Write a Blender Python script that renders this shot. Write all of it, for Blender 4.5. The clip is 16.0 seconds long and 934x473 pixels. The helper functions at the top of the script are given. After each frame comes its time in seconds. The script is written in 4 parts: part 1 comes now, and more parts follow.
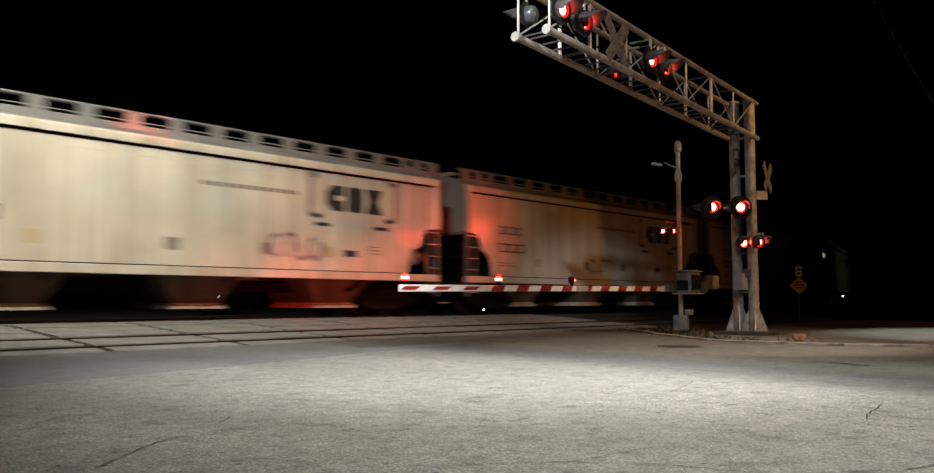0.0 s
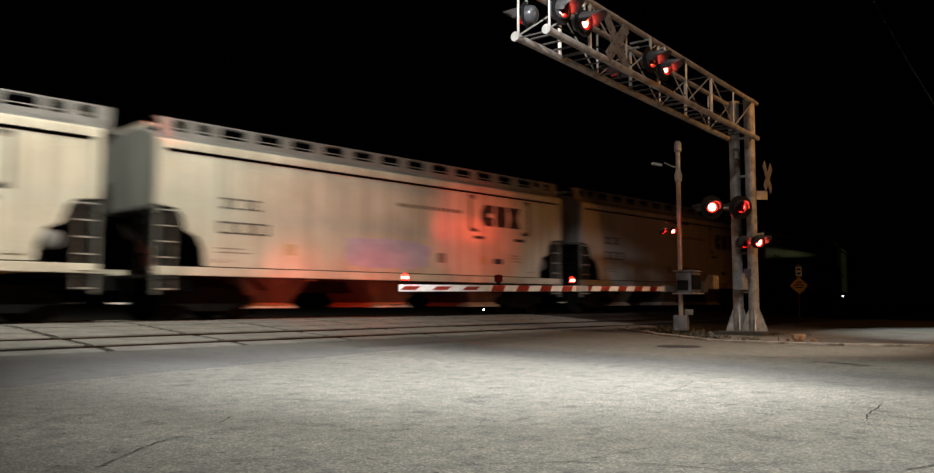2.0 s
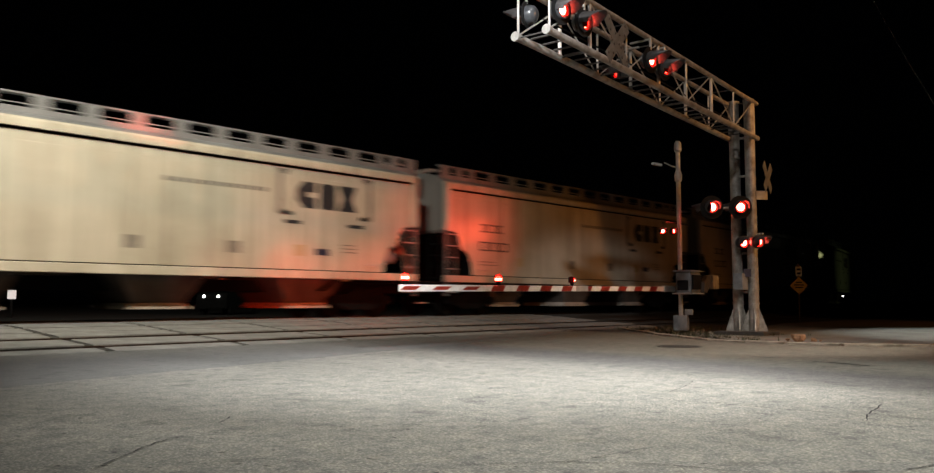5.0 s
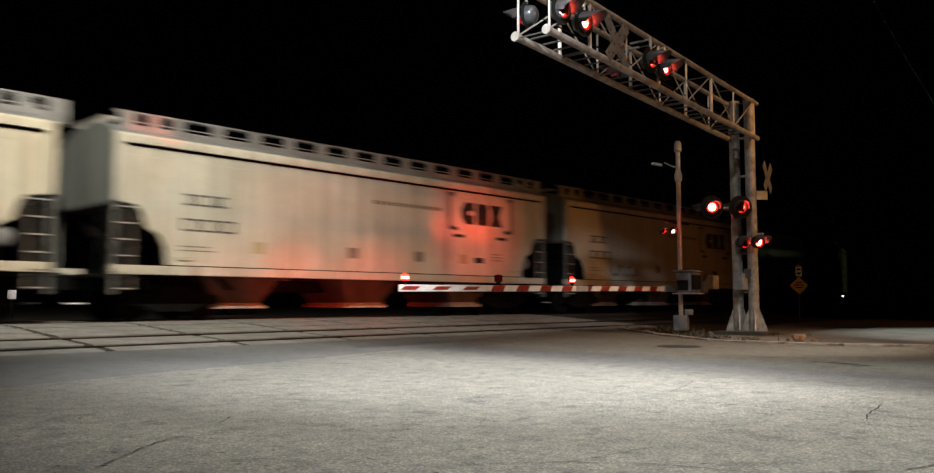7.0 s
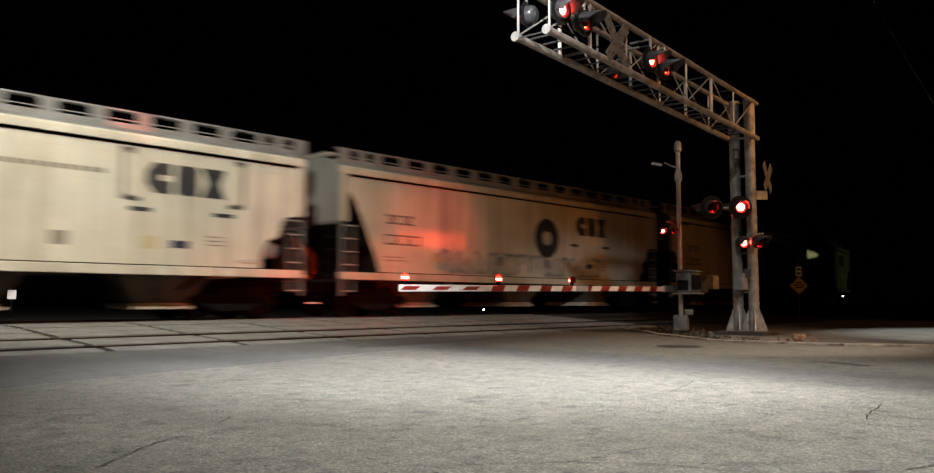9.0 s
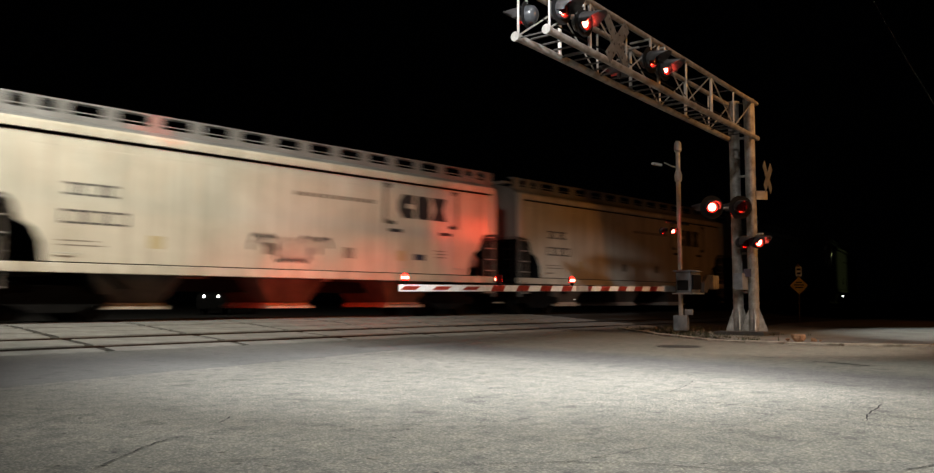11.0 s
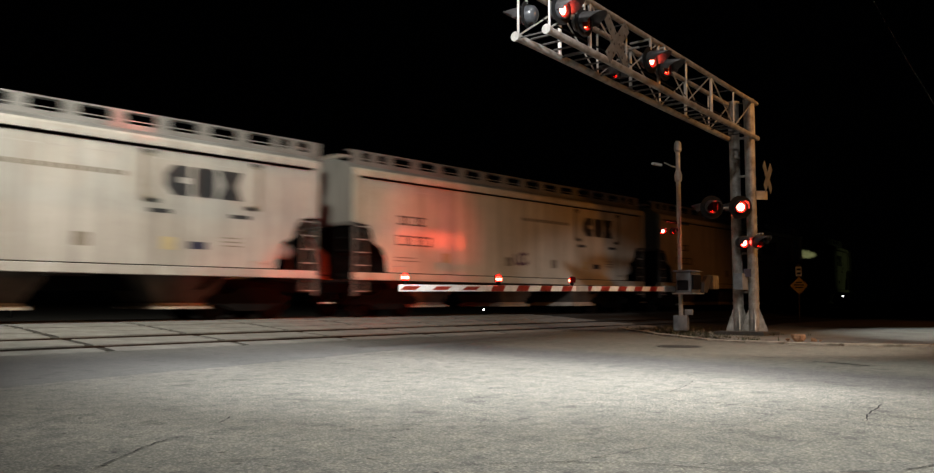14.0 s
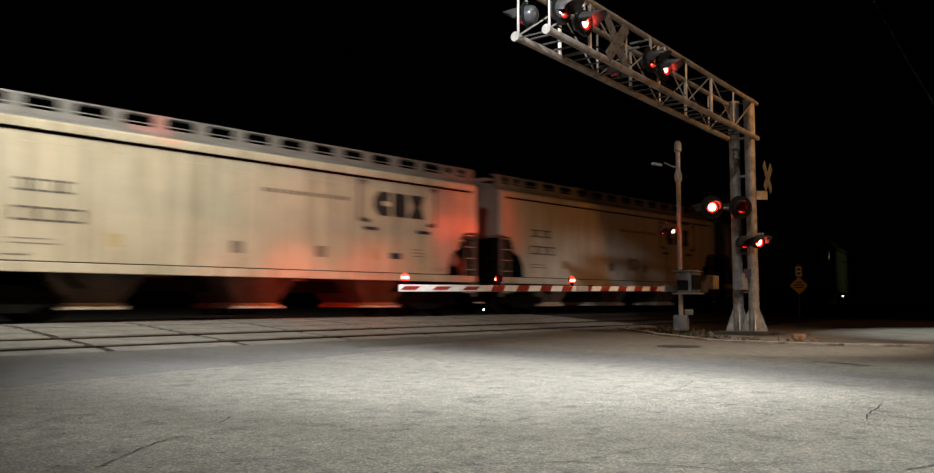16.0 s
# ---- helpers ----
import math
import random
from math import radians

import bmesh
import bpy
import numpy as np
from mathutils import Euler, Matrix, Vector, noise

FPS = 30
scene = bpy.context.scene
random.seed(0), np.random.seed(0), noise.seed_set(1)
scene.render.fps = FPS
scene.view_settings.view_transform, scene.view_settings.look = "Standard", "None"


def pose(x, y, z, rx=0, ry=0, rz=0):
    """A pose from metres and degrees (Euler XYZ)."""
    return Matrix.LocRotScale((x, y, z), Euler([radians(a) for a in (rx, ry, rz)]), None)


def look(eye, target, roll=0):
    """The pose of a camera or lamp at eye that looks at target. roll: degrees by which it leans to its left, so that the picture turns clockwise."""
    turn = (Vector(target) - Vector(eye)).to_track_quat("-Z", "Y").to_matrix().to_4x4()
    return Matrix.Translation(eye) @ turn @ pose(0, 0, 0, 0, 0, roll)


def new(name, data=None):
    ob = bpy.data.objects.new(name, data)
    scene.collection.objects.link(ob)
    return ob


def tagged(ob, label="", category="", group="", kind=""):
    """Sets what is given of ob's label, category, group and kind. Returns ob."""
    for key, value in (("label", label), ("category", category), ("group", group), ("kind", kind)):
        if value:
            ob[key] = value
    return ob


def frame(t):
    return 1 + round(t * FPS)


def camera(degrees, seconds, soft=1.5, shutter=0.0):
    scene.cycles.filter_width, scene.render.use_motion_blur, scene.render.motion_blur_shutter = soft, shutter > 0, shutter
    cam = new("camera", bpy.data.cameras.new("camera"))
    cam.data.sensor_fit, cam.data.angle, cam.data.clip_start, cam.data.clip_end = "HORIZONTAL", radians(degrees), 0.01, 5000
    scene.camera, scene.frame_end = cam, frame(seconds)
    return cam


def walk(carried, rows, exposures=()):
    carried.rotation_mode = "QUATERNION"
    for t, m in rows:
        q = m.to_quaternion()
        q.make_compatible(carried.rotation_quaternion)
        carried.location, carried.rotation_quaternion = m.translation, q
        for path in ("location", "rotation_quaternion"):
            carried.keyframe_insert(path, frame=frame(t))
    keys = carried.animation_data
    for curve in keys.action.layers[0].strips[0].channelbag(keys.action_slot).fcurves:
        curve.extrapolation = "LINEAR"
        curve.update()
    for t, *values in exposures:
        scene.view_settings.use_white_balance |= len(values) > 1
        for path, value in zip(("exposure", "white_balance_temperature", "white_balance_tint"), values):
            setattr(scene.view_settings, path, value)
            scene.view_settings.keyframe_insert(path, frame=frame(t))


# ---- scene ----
# world: x along the tracks, y across them away from the camera, z up; the road lies at z = 0
HEAD = 42.76                                  # heading of the camera, degrees from x
EYE = Vector((0.0, 0.0, 0.82))
AIM = EYE + Vector((math.cos(radians(HEAD)), math.sin(radians(HEAD)), math.tan(radians(4.475)))) * 10
cam = camera(59.2, 16.0, soft=1.35, shutter=0.8)
walk(cam, [(0.0, look(EYE, AIM)), (16.0, look(EYE, AIM))])

# ---- night sky and large lights ----
world = bpy.data.worlds.new("night")
scene.world = world
world.use_nodes = True
world.node_tree.nodes["Background"].inputs[0].default_value = (0.35, 0.4, 0.55, 1)
world.node_tree.nodes["Background"].inputs[1].default_value = 0.0003
scene.view_settings.exposure = 0.0


def lamp(name, kind, where, power, colour, target=None, size=0.1, cone=60, blend=0.5):
    data = bpy.data.lights.new(name, kind)
    data.energy, data.color = power, colour
    if kind == "SPOT":
        data.spot_size, data.spot_blend, data.shadow_soft_size = radians(cone), blend, size
    elif kind == "POINT":
        data.shadow_soft_size = size
    ob = new(name, data)
    ob.matrix_world = look(where, target) if target else Matrix.Translation(where)
    return ob


def bearing(where, heading, rise):
    """A point ten metres from where, by heading from x and rise above the level, in degrees."""
    h, e = radians(heading), radians(rise)
    return Vector(where) + Vector((math.cos(h) * math.cos(e), math.sin(h) * math.cos(e), math.sin(e))) * 10


# unseen spots: a high street lamp for the train, five added for road and truss, warm ones across the side street, one
# over the forecourt and two for the distant cars
lamp("unseen_spot", "SPOT", (4.0, 9.5, 12.0), 11800, (1.0, 0.955, 0.8), (7.7, 18.2, 4.9), 0.12, 90, 1.0)
# two spots added for the bright pool and the foreground of the road
lamp("unseen_spot", "SPOT", (6.9, -5.5, 13.0), 40000, (0.98, 0.98, 1.0), (7.2, 6.9, 0.0), 0.2, 31, 1.0)
lamp("unseen_spot", "SPOT", (4.8, 0.8, 9.5), 8100, (1.0, 0.98, 0.93), (6.8, 4.1, 0.0), 0.25, 74, 0.9)
# narrow spot added only to whiten the end of the truss
lamp("unseen_spot", "SPOT", (3.0, 4.0, 7.5), 9000, (1.0, 1.0, 1.0), (10.0, 8.0, 5.4), 0.1, 15, 0.9)
# low spot added to brighten the road near the kerb
lamp("unseen_spot", "SPOT", (13.5, 2.6, 6.2), 2300, (1.0, 0.9, 0.78), (15.0, 6.9, 0.0), 0.1, 66, 0.8)
# spot added to put white light on the truss
lamp("unseen_spot", "SPOT", (8.0, 3.5, 12.0), 1700, (1.0, 0.97, 0.93), (14.0, 8.4, 5.0), 0.1, 46, 0.8)
SODIUM, SODIUM_FAR = (21.0, -12.0, 9.0), (33.0, -7.0, 9.0)
lamp("unseen_warm_spot", "SPOT", SODIUM, 4300, (1.0, 0.36, 0.06), bearing(SODIUM, 98.5, -17), 0.1, 44, 0.12)
# warm spot added for the signal columns, ending short of the train
lamp("unseen_warm_spot", "SPOT", (20.0, 1.5, 9.5), 1300, (1.0, 0.47, 0.16), (19.4, 8.9, 2.2), 0.1, 44, 0.5)
lamp("unseen_warm_spot", "SPOT", SODIUM_FAR, 1050, (1.0, 0.33, 0.05), bearing(SODIUM_FAR, 92, -22), 0.1, 40, 0.6)
lamp("lot_light", "SPOT", (24.4, 1.4, 8.0), 5200, (1.0, 1.0, 0.92), (24.2, 1.8, 0.0), 0.2, 82, 0.4)
# two narrow spots added to draw pale green bands on distant cars
FAR_LAMP = (62.0, -30.0, 8.0)
lamp("far_light", "SPOT", FAR_LAMP, 1700, (0.8, 1.0, 0.4), (63.5, 20.8, 3.3), 0.05, 9.6, 1.0)
lamp("far_light", "SPOT", (82.0, 21.5, 4.6), 2600, (0.95, 1.0, 0.42), (54.0, 19.05, 3.75), 0.02, 1.1, 0.8)


# ---- materials ----
def nodes_of(name):
    m = bpy.data.materials.new(name)
    m.use_nodes = True
    nt = m.node_tree
    return m, nt, nt.nodes["Principled BSDF"]


def link(nt, a, b):
    nt.links.new(a, b)


def coords(nt, kind="Object", scale=(1, 1, 1)):
    tc = nt.nodes.new("ShaderNodeTexCoord")
    mp = nt.nodes.new("ShaderNodeMapping")
    mp.inputs["Scale"].default_value = scale
    link(nt, tc.outputs[kind], mp.inputs[0])
    return mp.outputs[0]


def noise_at(nt, vec, scale, detail=4, rough=0.6):
    n = nt.nodes.new("ShaderNodeTexNoise")
    n.inputs["Scale"].default_value, n.inputs["Detail"].default_value = scale, detail
    n.inputs["Roughness"].default_value = rough
    if vec:
        link(nt, vec, n.inputs["Vector"])
    return n.outputs["Fac"]


def ramp(nt, fac, stops):
    r = nt.nodes.new("ShaderNodeValToRGB")
    while len(r.color_ramp.elements) < len(stops):
        r.color_ramp.elements.new(0.5)
    for e, (p, c) in zip(r.color_ramp.elements, stops):
        e.position, e.color = p, (*c, 1)
    link(nt, fac, r.inputs[0])
    return r.outputs[0]


def mix(nt, a, b, fac, mode="MIX"):
    n = nt.nodes.new("ShaderNodeMix")
    n.data_type, n.blend_type = "RGBA", mode
    for sock, v in ((n.inputs[6], a), (n.inputs[7], b), (n.inputs[0], fac)):
        if isinstance(v, (int, float)):
            sock.default_value = v
        elif isinstance(v, tuple):
            sock.default_value = (*v, 1)
        else:
            link(nt, v, sock)
    return n.outputs[2]


def bump(nt, bs, fac, strength, dist):
    b = nt.nodes.new("ShaderNodeBump")
    b.inputs["Strength"].default_value, b.inputs["Distance"].default_value = strength, dist
    link(nt, fac, b.inputs["Height"])
    link(nt, b.outputs[0], bs.inputs["Normal"])


def worn(name, base, dark, scale=3.0, rough=0.6, metal=0.0, stretch=(1, 1, 1), grain=40, lo=0.35, hi=0.7, gloss=0.5):
    """Paint, metal or stone with stains at one scale and grain at another."""
    m, nt, bs = nodes_of(name)
    v = coords(nt, "Object", stretch)
    col = ramp(nt, noise_at(nt, v, scale, 5), [(lo, dark), (hi, base)])
    fine = noise_at(nt, coords(nt), grain, 3)
    col = mix(nt, col, ramp(nt, fine, [(0.3, (0.7, 0.7, 0.7)), (0.7, (1, 1, 1))]), 0.5, "MULTIPLY")
    link(nt, col, bs.inputs["Base Color"])
    bs.inputs["Roughness"].default_value, bs.inputs["Metallic"].default_value = rough, metal
    bs.inputs["Specular IOR Level"].default_value = gloss
    bump(nt, bs, fine, 0.3, 0.004)
    return m


def glow(name, colour, strength):
    m, nt, bs = nodes_of(name)
    bs.inputs["Base Color"].default_value = (0.05, 0.02, 0.02, 1)
    bs.inputs["Emission Color"].default_value = (*colour, 1)
    bs.inputs["Emission Strength"].default_value = strength
    return m


def asphalt_material(name, low, high, contrast, lanes):
    m, nt, bs = nodes_of(name)
    v = coords(nt)
    broad = noise_at(nt, coords(nt, "Object", (0.5, 0.16, 1)), 0.9, 5)
    col = ramp(nt, broad, [(0.32, low), (0.7, high)])
    stones = nt.nodes.new("ShaderNodeTexVoronoi")
    stones.inputs["Scale"].default_value = 55
    link(nt, v, stones.inputs["Vector"])
    spec = ramp(nt, stones.outputs["Distance"], [(0.03, (1.5, 1.47, 1.4)), (0.3, (1, 1, 1)), (0.6, (0.6, 0.6, 0.6))])
    col = mix(nt, col, spec, contrast, "MULTIPLY")
    grit = ramp(nt, noise_at(nt, v, 38, 3, 0.8), [(0.3, (0.45, 0.44, 0.44)), (0.43, (0.93, 0.93, 0.93)), (0.57, (1, 1, 1)), (0.72, (1.7, 1.66, 1.55))])
    col = mix(nt, col, grit, contrast, "MULTIPLY")
    blot = ramp(nt, noise_at(nt, v, 5, 9, 0.82), [(0.33, (0.38, 0.38, 0.4)), (0.46, (0.9, 0.9, 0.88)), (0.63, (1.3, 1.27, 1.16))])
    col = mix(nt, col, blot, contrast, "MULTIPLY")
    pits = ramp(nt, noise_at(nt, coords(nt, "Object", (1, 0.7, 1)), 17, 2, 0.5), [(0.27, (0.25, 0.25, 0.24)), (0.33, (1, 1, 1))])
    col = mix(nt, col, pits, contrast, "MULTIPLY")
    spots = ramp(nt, noise_at(nt, v, 3.1, 3), [(0.3, (0.35, 0.35, 0.36)), (0.42, (1, 1, 1))])
    col = mix(nt, col, spots, 0.6, "MULTIPLY")
    # oil-dark strip down the middle of the far lane; the beige beyond it is warm lamp light put into the colour
    sep = nt.nodes.new("ShaderNodeSeparateXYZ")
    wob = nt.nodes.new("ShaderNodeVectorMath")
    wn = nt.nodes.new("ShaderNodeTexNoise")
    wn.inputs["Scale"].default_value = 0.35
    link(nt, v, wn.inputs["Vector"])
    link(nt, v, wob.inputs[0])
    link(nt, wn.outputs["Color"], wob.inputs[1])
    link(nt, wob.outputs[0], sep.inputs[0])
    div = nt.nodes.new("ShaderNodeMath")
    div.operation = "DIVIDE"
    div.inputs[1].default_value = 20
    slant = nt.nodes.new("ShaderNodeMath")
    slant.operation = "MULTIPLY_ADD"
    slant.inputs[1].default_value = -0.18
    link(nt, sep.outputs[1], slant.inputs[0])
    link(nt, sep.outputs[0], slant.inputs[2])
    link(nt, slant.outputs[0], div.inputs[0])
    lane = ramp(nt, div.outputs[0], [(0.39, (1, 1, 1)), (0.435, (0.55, 0.54, 0.58)), (0.485, (0.48, 0.47, 0.52)), (0.53, (0.95, 0.93, 0.88)), (0.6, (0.85, 0.83, 0.78))])
    col = mix(nt, col, lane, 0.9 if lanes else 0.0, "MULTIPLY")
    link(nt, col, bs.inputs["Base Color"])
    bs.inputs["Roughness"].default_value = 0.85
    bump(nt, bs, stones.outputs["Distance"], 0.7, 0.006)
    return m


def hopper_paint(name, base, stain):
    """Pale paint with rain streaks, broad dirt toward the sill and fine chalking."""
    m, nt, bs = nodes_of(name)
    info = nt.nodes.new("ShaderNodeObjectInfo")
    tc = nt.nodes.new("ShaderNodeTexCoord")
    add = nt.nodes.new("ShaderNodeVectorMath")
    link(nt, tc.outputs["Object"], add.inputs[0])
    sc = nt.nodes.new("ShaderNodeVectorMath")
    sc.operation = "SCALE"
    sc.inputs[0].default_value = (37, 11, 5)
    link(nt, info.outputs["Random"], sc.inputs["Scale"])
    link(nt, sc.outputs[0], add.inputs[1])

    def mapped(s):
        mp = nt.nodes.new("ShaderNodeMapping")
        mp.inputs["Scale"].default_value = s
        link(nt, add.outputs[0], mp.inputs[0])
        return mp.outputs[0]
    streak = noise_at(nt, mapped((3.2, 1, 0.12)), 1.3, 6, 0.65)
    col = ramp(nt, streak, [(0.33, stain), (0.62, base)])
    patch = ramp(nt, noise_at(nt, mapped((0.6, 1, 0.7)), 1.0, 4), [(0.3, (0.72, 0.7, 0.66)), (0.65, (1, 1, 1))])
    col = mix(nt, col, patch, 0.8, "MULTIPLY")
    fine = noise_at(nt, mapped((1, 1, 1)), 30, 3)
    col = mix(nt, col, ramp(nt, fine, [(0.3, (0.82, 0.8, 0.78)), (0.6, (1, 1, 1))]), 0.6, "MULTIPLY")
    rust = ramp(nt, noise_at(nt, mapped((1.4, 1, 0.9)), 2.2, 6, 0.7), [(0.66, (0, 0, 0)), (0.74, (1, 1, 1))])
    col = mix(nt, col, (0.28, 0.2, 0.1), mix(nt, (0, 0, 0), rust, 0.35))
    link(nt, col, bs.inputs["Base Color"])
    bs.inputs["Roughness"].default_value = 0.55
    bump(nt, bs, noise_at(nt, mapped((0.9, 1, 0.35)), 1.2, 2), 0.25, 0.03)
    return m


M_ASPHALT = asphalt_material("asphalt", (0.16, 0.158, 0.142), (0.25, 0.245, 0.222), 1.0, True)
M_ASPHALT_NEW = asphalt_material("newer_asphalt", (0.1, 0.099, 0.094), (0.14, 0.139, 0.133), 0.45, False)
M_GROUND = worn("dark_soil", (0.032, 0.027, 0.02), (0.01, 0.009, 0.007), 1.2, 0.95, grain=18)
M_CONCRETE = worn("crossing_concrete", (0.25, 0.25, 0.24), (0.14, 0.137, 0.13), 1.6, 0.9, grain=45)
M_KERB = worn("kerb_concrete", (0.36, 0.33, 0.28), (0.1, 0.085, 0.065), 2.5, 0.9)
M_LOT = worn("lot_concrete", (0.17, 0.17, 0.155), (0.09, 0.09, 0.08), 1.1, 0.9)
M_RAIL = worn("rail_steel", (0.07, 0.055, 0.045), (0.025, 0.02, 0.017), 6, 0.45, 0.8)
M_GAP = worn("flangeway_rubber", (0.02, 0.02, 0.02), (0.008, 0.008, 0.008), 4, 0.9)
M_GALV = worn("galvanised_steel", (0.46, 0.45, 0.43), (0.21, 0.195, 0.17), 5, 0.5, 0.3)
M_BOARD = worn("board_back", (0.17, 0.17, 0.16), (0.08, 0.08, 0.075), 7, 0.6, 0.1)
M_ALU = worn("aluminium", (0.55, 0.54, 0.5), (0.36, 0.34, 0.31), 6, 0.42, 0.4)
M_BLACK = worn("black_paint", (0.012, 0.012, 0.012), (0.006, 0.006, 0.006), 6, 0.8, gloss=0.15)
M_VISOR = worn("visor_paint", (0.06, 0.055, 0.055), (0.03, 0.028, 0.028), 6, 0.5)
M_GREYBOX = worn("grey_enamel", (0.24, 0.255, 0.27), (0.12, 0.125, 0.135), 4, 0.5)
M_HOUSING = worn("housing_enamel", (0.06, 0.065, 0.07), (0.04, 0.043, 0.047), 4, 0.28)
M_CAST = worn("cast_iron", (0.07, 0.065, 0.06), (0.03, 0.028, 0.025), 8, 0.7)
M_WHITE = worn("white_sheeting", (0.8, 0.8, 0.78), (0.6, 0.59, 0.55), 4, 0.4)
M_RED = worn("red_sheeting", (0.55, 0.06, 0.03), (0.35, 0.04, 0.025), 5, 0.4)
M_SIGNYELLOW = worn("yellow_sheeting", (0.62, 0.42, 0.02), (0.45, 0.3, 0.02), 5, 0.4)
M_SHUTTER = worn("shutter_red", (0.12, 0.005, 0.005), (0.06, 0.003, 0.003), 9, 0.15)
M_BULB = glow("lit_red_lamp", (1.0, 0.004, 0.002), 60.0)
M_BULB_CORE = glow("lit_filament", (1.0, 0.11, 0.07), 45.0)
M_SPECK = glow("distant_glow", (1.0, 0.97, 0.92), 8.0)
M_CREAM = hopper_paint("cream_hopper_paint", (0.64, 0.61, 0.53), (0.42, 0.38, 0.31))
M_CREAM2 = hopper_paint("pale_grey_hopper_paint", (0.48, 0.465, 0.45), (0.31, 0.295, 0.28))
M_CREAM3 = hopper_paint("tan_hopper_paint", (0.6, 0.55, 0.44), (0.38, 0.33, 0.25))
M_ROOF = worn("roof_galvanised", (0.25, 0.255, 0.26), (0.15, 0.15, 0.15), 1.2, 0.6, 0.2)
M_ENDWALL = worn("end_sheet_grey", (0.25, 0.262, 0.25), (0.14, 0.145, 0.138), 1.5, 0.65, stretch=(1, 2, 0.3))
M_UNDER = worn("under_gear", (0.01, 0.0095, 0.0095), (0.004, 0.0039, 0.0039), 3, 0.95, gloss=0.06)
M_HOPPER = worn("hopper_sheet", (0.12, 0.1, 0.085), (0.05, 0.042, 0.036), 1.5, 0.9, gloss=0.12)
M_OUTLET = worn("outlet_steel", (0.55, 0.48, 0.4), (0.3, 0.25, 0.2), 4, 0.5)
M_INK = worn("black_stencil", (0.03, 0.03, 0.035), (0.015, 0.015, 0.018), 8, 0.6)
M_FADED = worn("faded_stencil", (0.26, 0.23, 0.19), (0.16, 0.14, 0.11), 8, 0.6)
M_YELLOW = worn("yellow_stripe", (0.5, 0.41, 0.22), (0.4, 0.33, 0.2), 8, 0.6)
M_BLUEINK = worn("blue_decal", (0.022, 0.028, 0.07), (0.014, 0.017, 0.04), 8, 0.6)
M_TAG1 = worn("violet_spray", (0.17, 0.09, 0.13), (0.1, 0.06, 0.09), 5, 0.6)
M_TAG2 = worn("lilac_spray", (0.5, 0.47, 0.62), (0.38, 0.36, 0.5), 4, 0.6)
M_TAG3 = worn("grey_blue_spray", (0.2, 0.23, 0.28), (0.1, 0.12, 0.15), 4, 0.6)


# ---- mesh tools ----
def mesh_of(bm, name, material, smooth=False):
    me = bpy.data.meshes.new(name)
    bm.to_mesh(me)
    bm.free()
    me.materials.append(material)
    if smooth:
        for p in me.polygons:
            p.use_smooth = True
    return me


def part(name, bm, material, parent=None, label="", at=None, smooth=False):
    me = bm if isinstance(bm, bpy.types.Mesh) else mesh_of(bm, name, material, smooth)
    ob = new(name, me)
    if parent:
        ob.parent = parent
    if at is not None:
        ob.matrix_basis = at
    if label:
        tagged(ob, label)
    return ob


def thing(name, label, category, at=None, group="", kind=""):
    ob = new(name)
    if at is not None:
        ob.matrix_basis = at
    return tagged(ob, label, category, group, kind)


def box(x0, x1, y0, y1, z0, z1, bevel=0.0, bm=None):
    bm = bm or bmesh.new()
    vs = [bm.verts.new((x, y, z)) for x in (x0, x1) for y in (y0, y1) for z in (z0, z1)]
    fs = [bm.faces.new([vs[i] for i in q]) for q in ((0, 1, 3, 2), (4, 6, 7, 5), (0, 4, 5, 1), (2, 3, 7, 6), (0, 2, 6, 4), (1, 5, 7, 3))]
    if bevel:
        es = {e for f in fs for e in f.edges}
        bmesh.ops.bevel(bm, geom=list(es), offset=bevel, segments=2, affect="EDGES", profile=0.5)
    return bm


def tube(points, r, bm=None, seg=10, r2=None):
    """A round bar through points."""
    bm = bm or bmesh.new()
    r2 = r if r2 is None else r2
    pts = [Vector(p) for p in points]
    rings = []
    for i, p in enumerate(pts):
        d = (pts[min(i + 1, len(pts) - 1)] - pts[max(i - 1, 0)]).normalized()
        q = d.to_track_quat("Z", "Y")
        rr = r + (r2 - r) * i / max(1, len(pts) - 1)
        rings.append([bm.verts.new(p + q @ Vector((rr * math.cos(a), rr * math.sin(a), 0))) for a in [2 * math.pi * k / seg for k in range(seg)]])
    for a, b in zip(rings, rings[1:]):
        for k in range(seg):
            bm.faces.new((a[k], a[(k + 1) % seg], b[(k + 1) % seg], b[k]))
    bm.faces.new(list(reversed(rings[0])))
    bm.faces.new(rings[-1])
    return bm


def prism(outline, axis, lo, hi, bm=None):
    """An outline in the plane across axis (given as the two other coordinates in order) pulled from lo to hi."""
    bm = bm or bmesh.new()

    def place(p, w):
        p = list(p)
        p.insert("xyz".index(axis), w)
        return bm.verts.new(p)
    a = [place(p, lo) for p in outline]
    b = [place(p, hi) for p in outline]
    n = len(outline)
    for k in range(n):
        bm.faces.new((a[k], a[(k + 1) % n], b[(k + 1) % n], b[k]))
    bm.faces.new(list(reversed(a)))
    bm.faces.new(b)
    bmesh.ops.recalc_face_normals(bm, faces=bm.faces[:])
    return bm


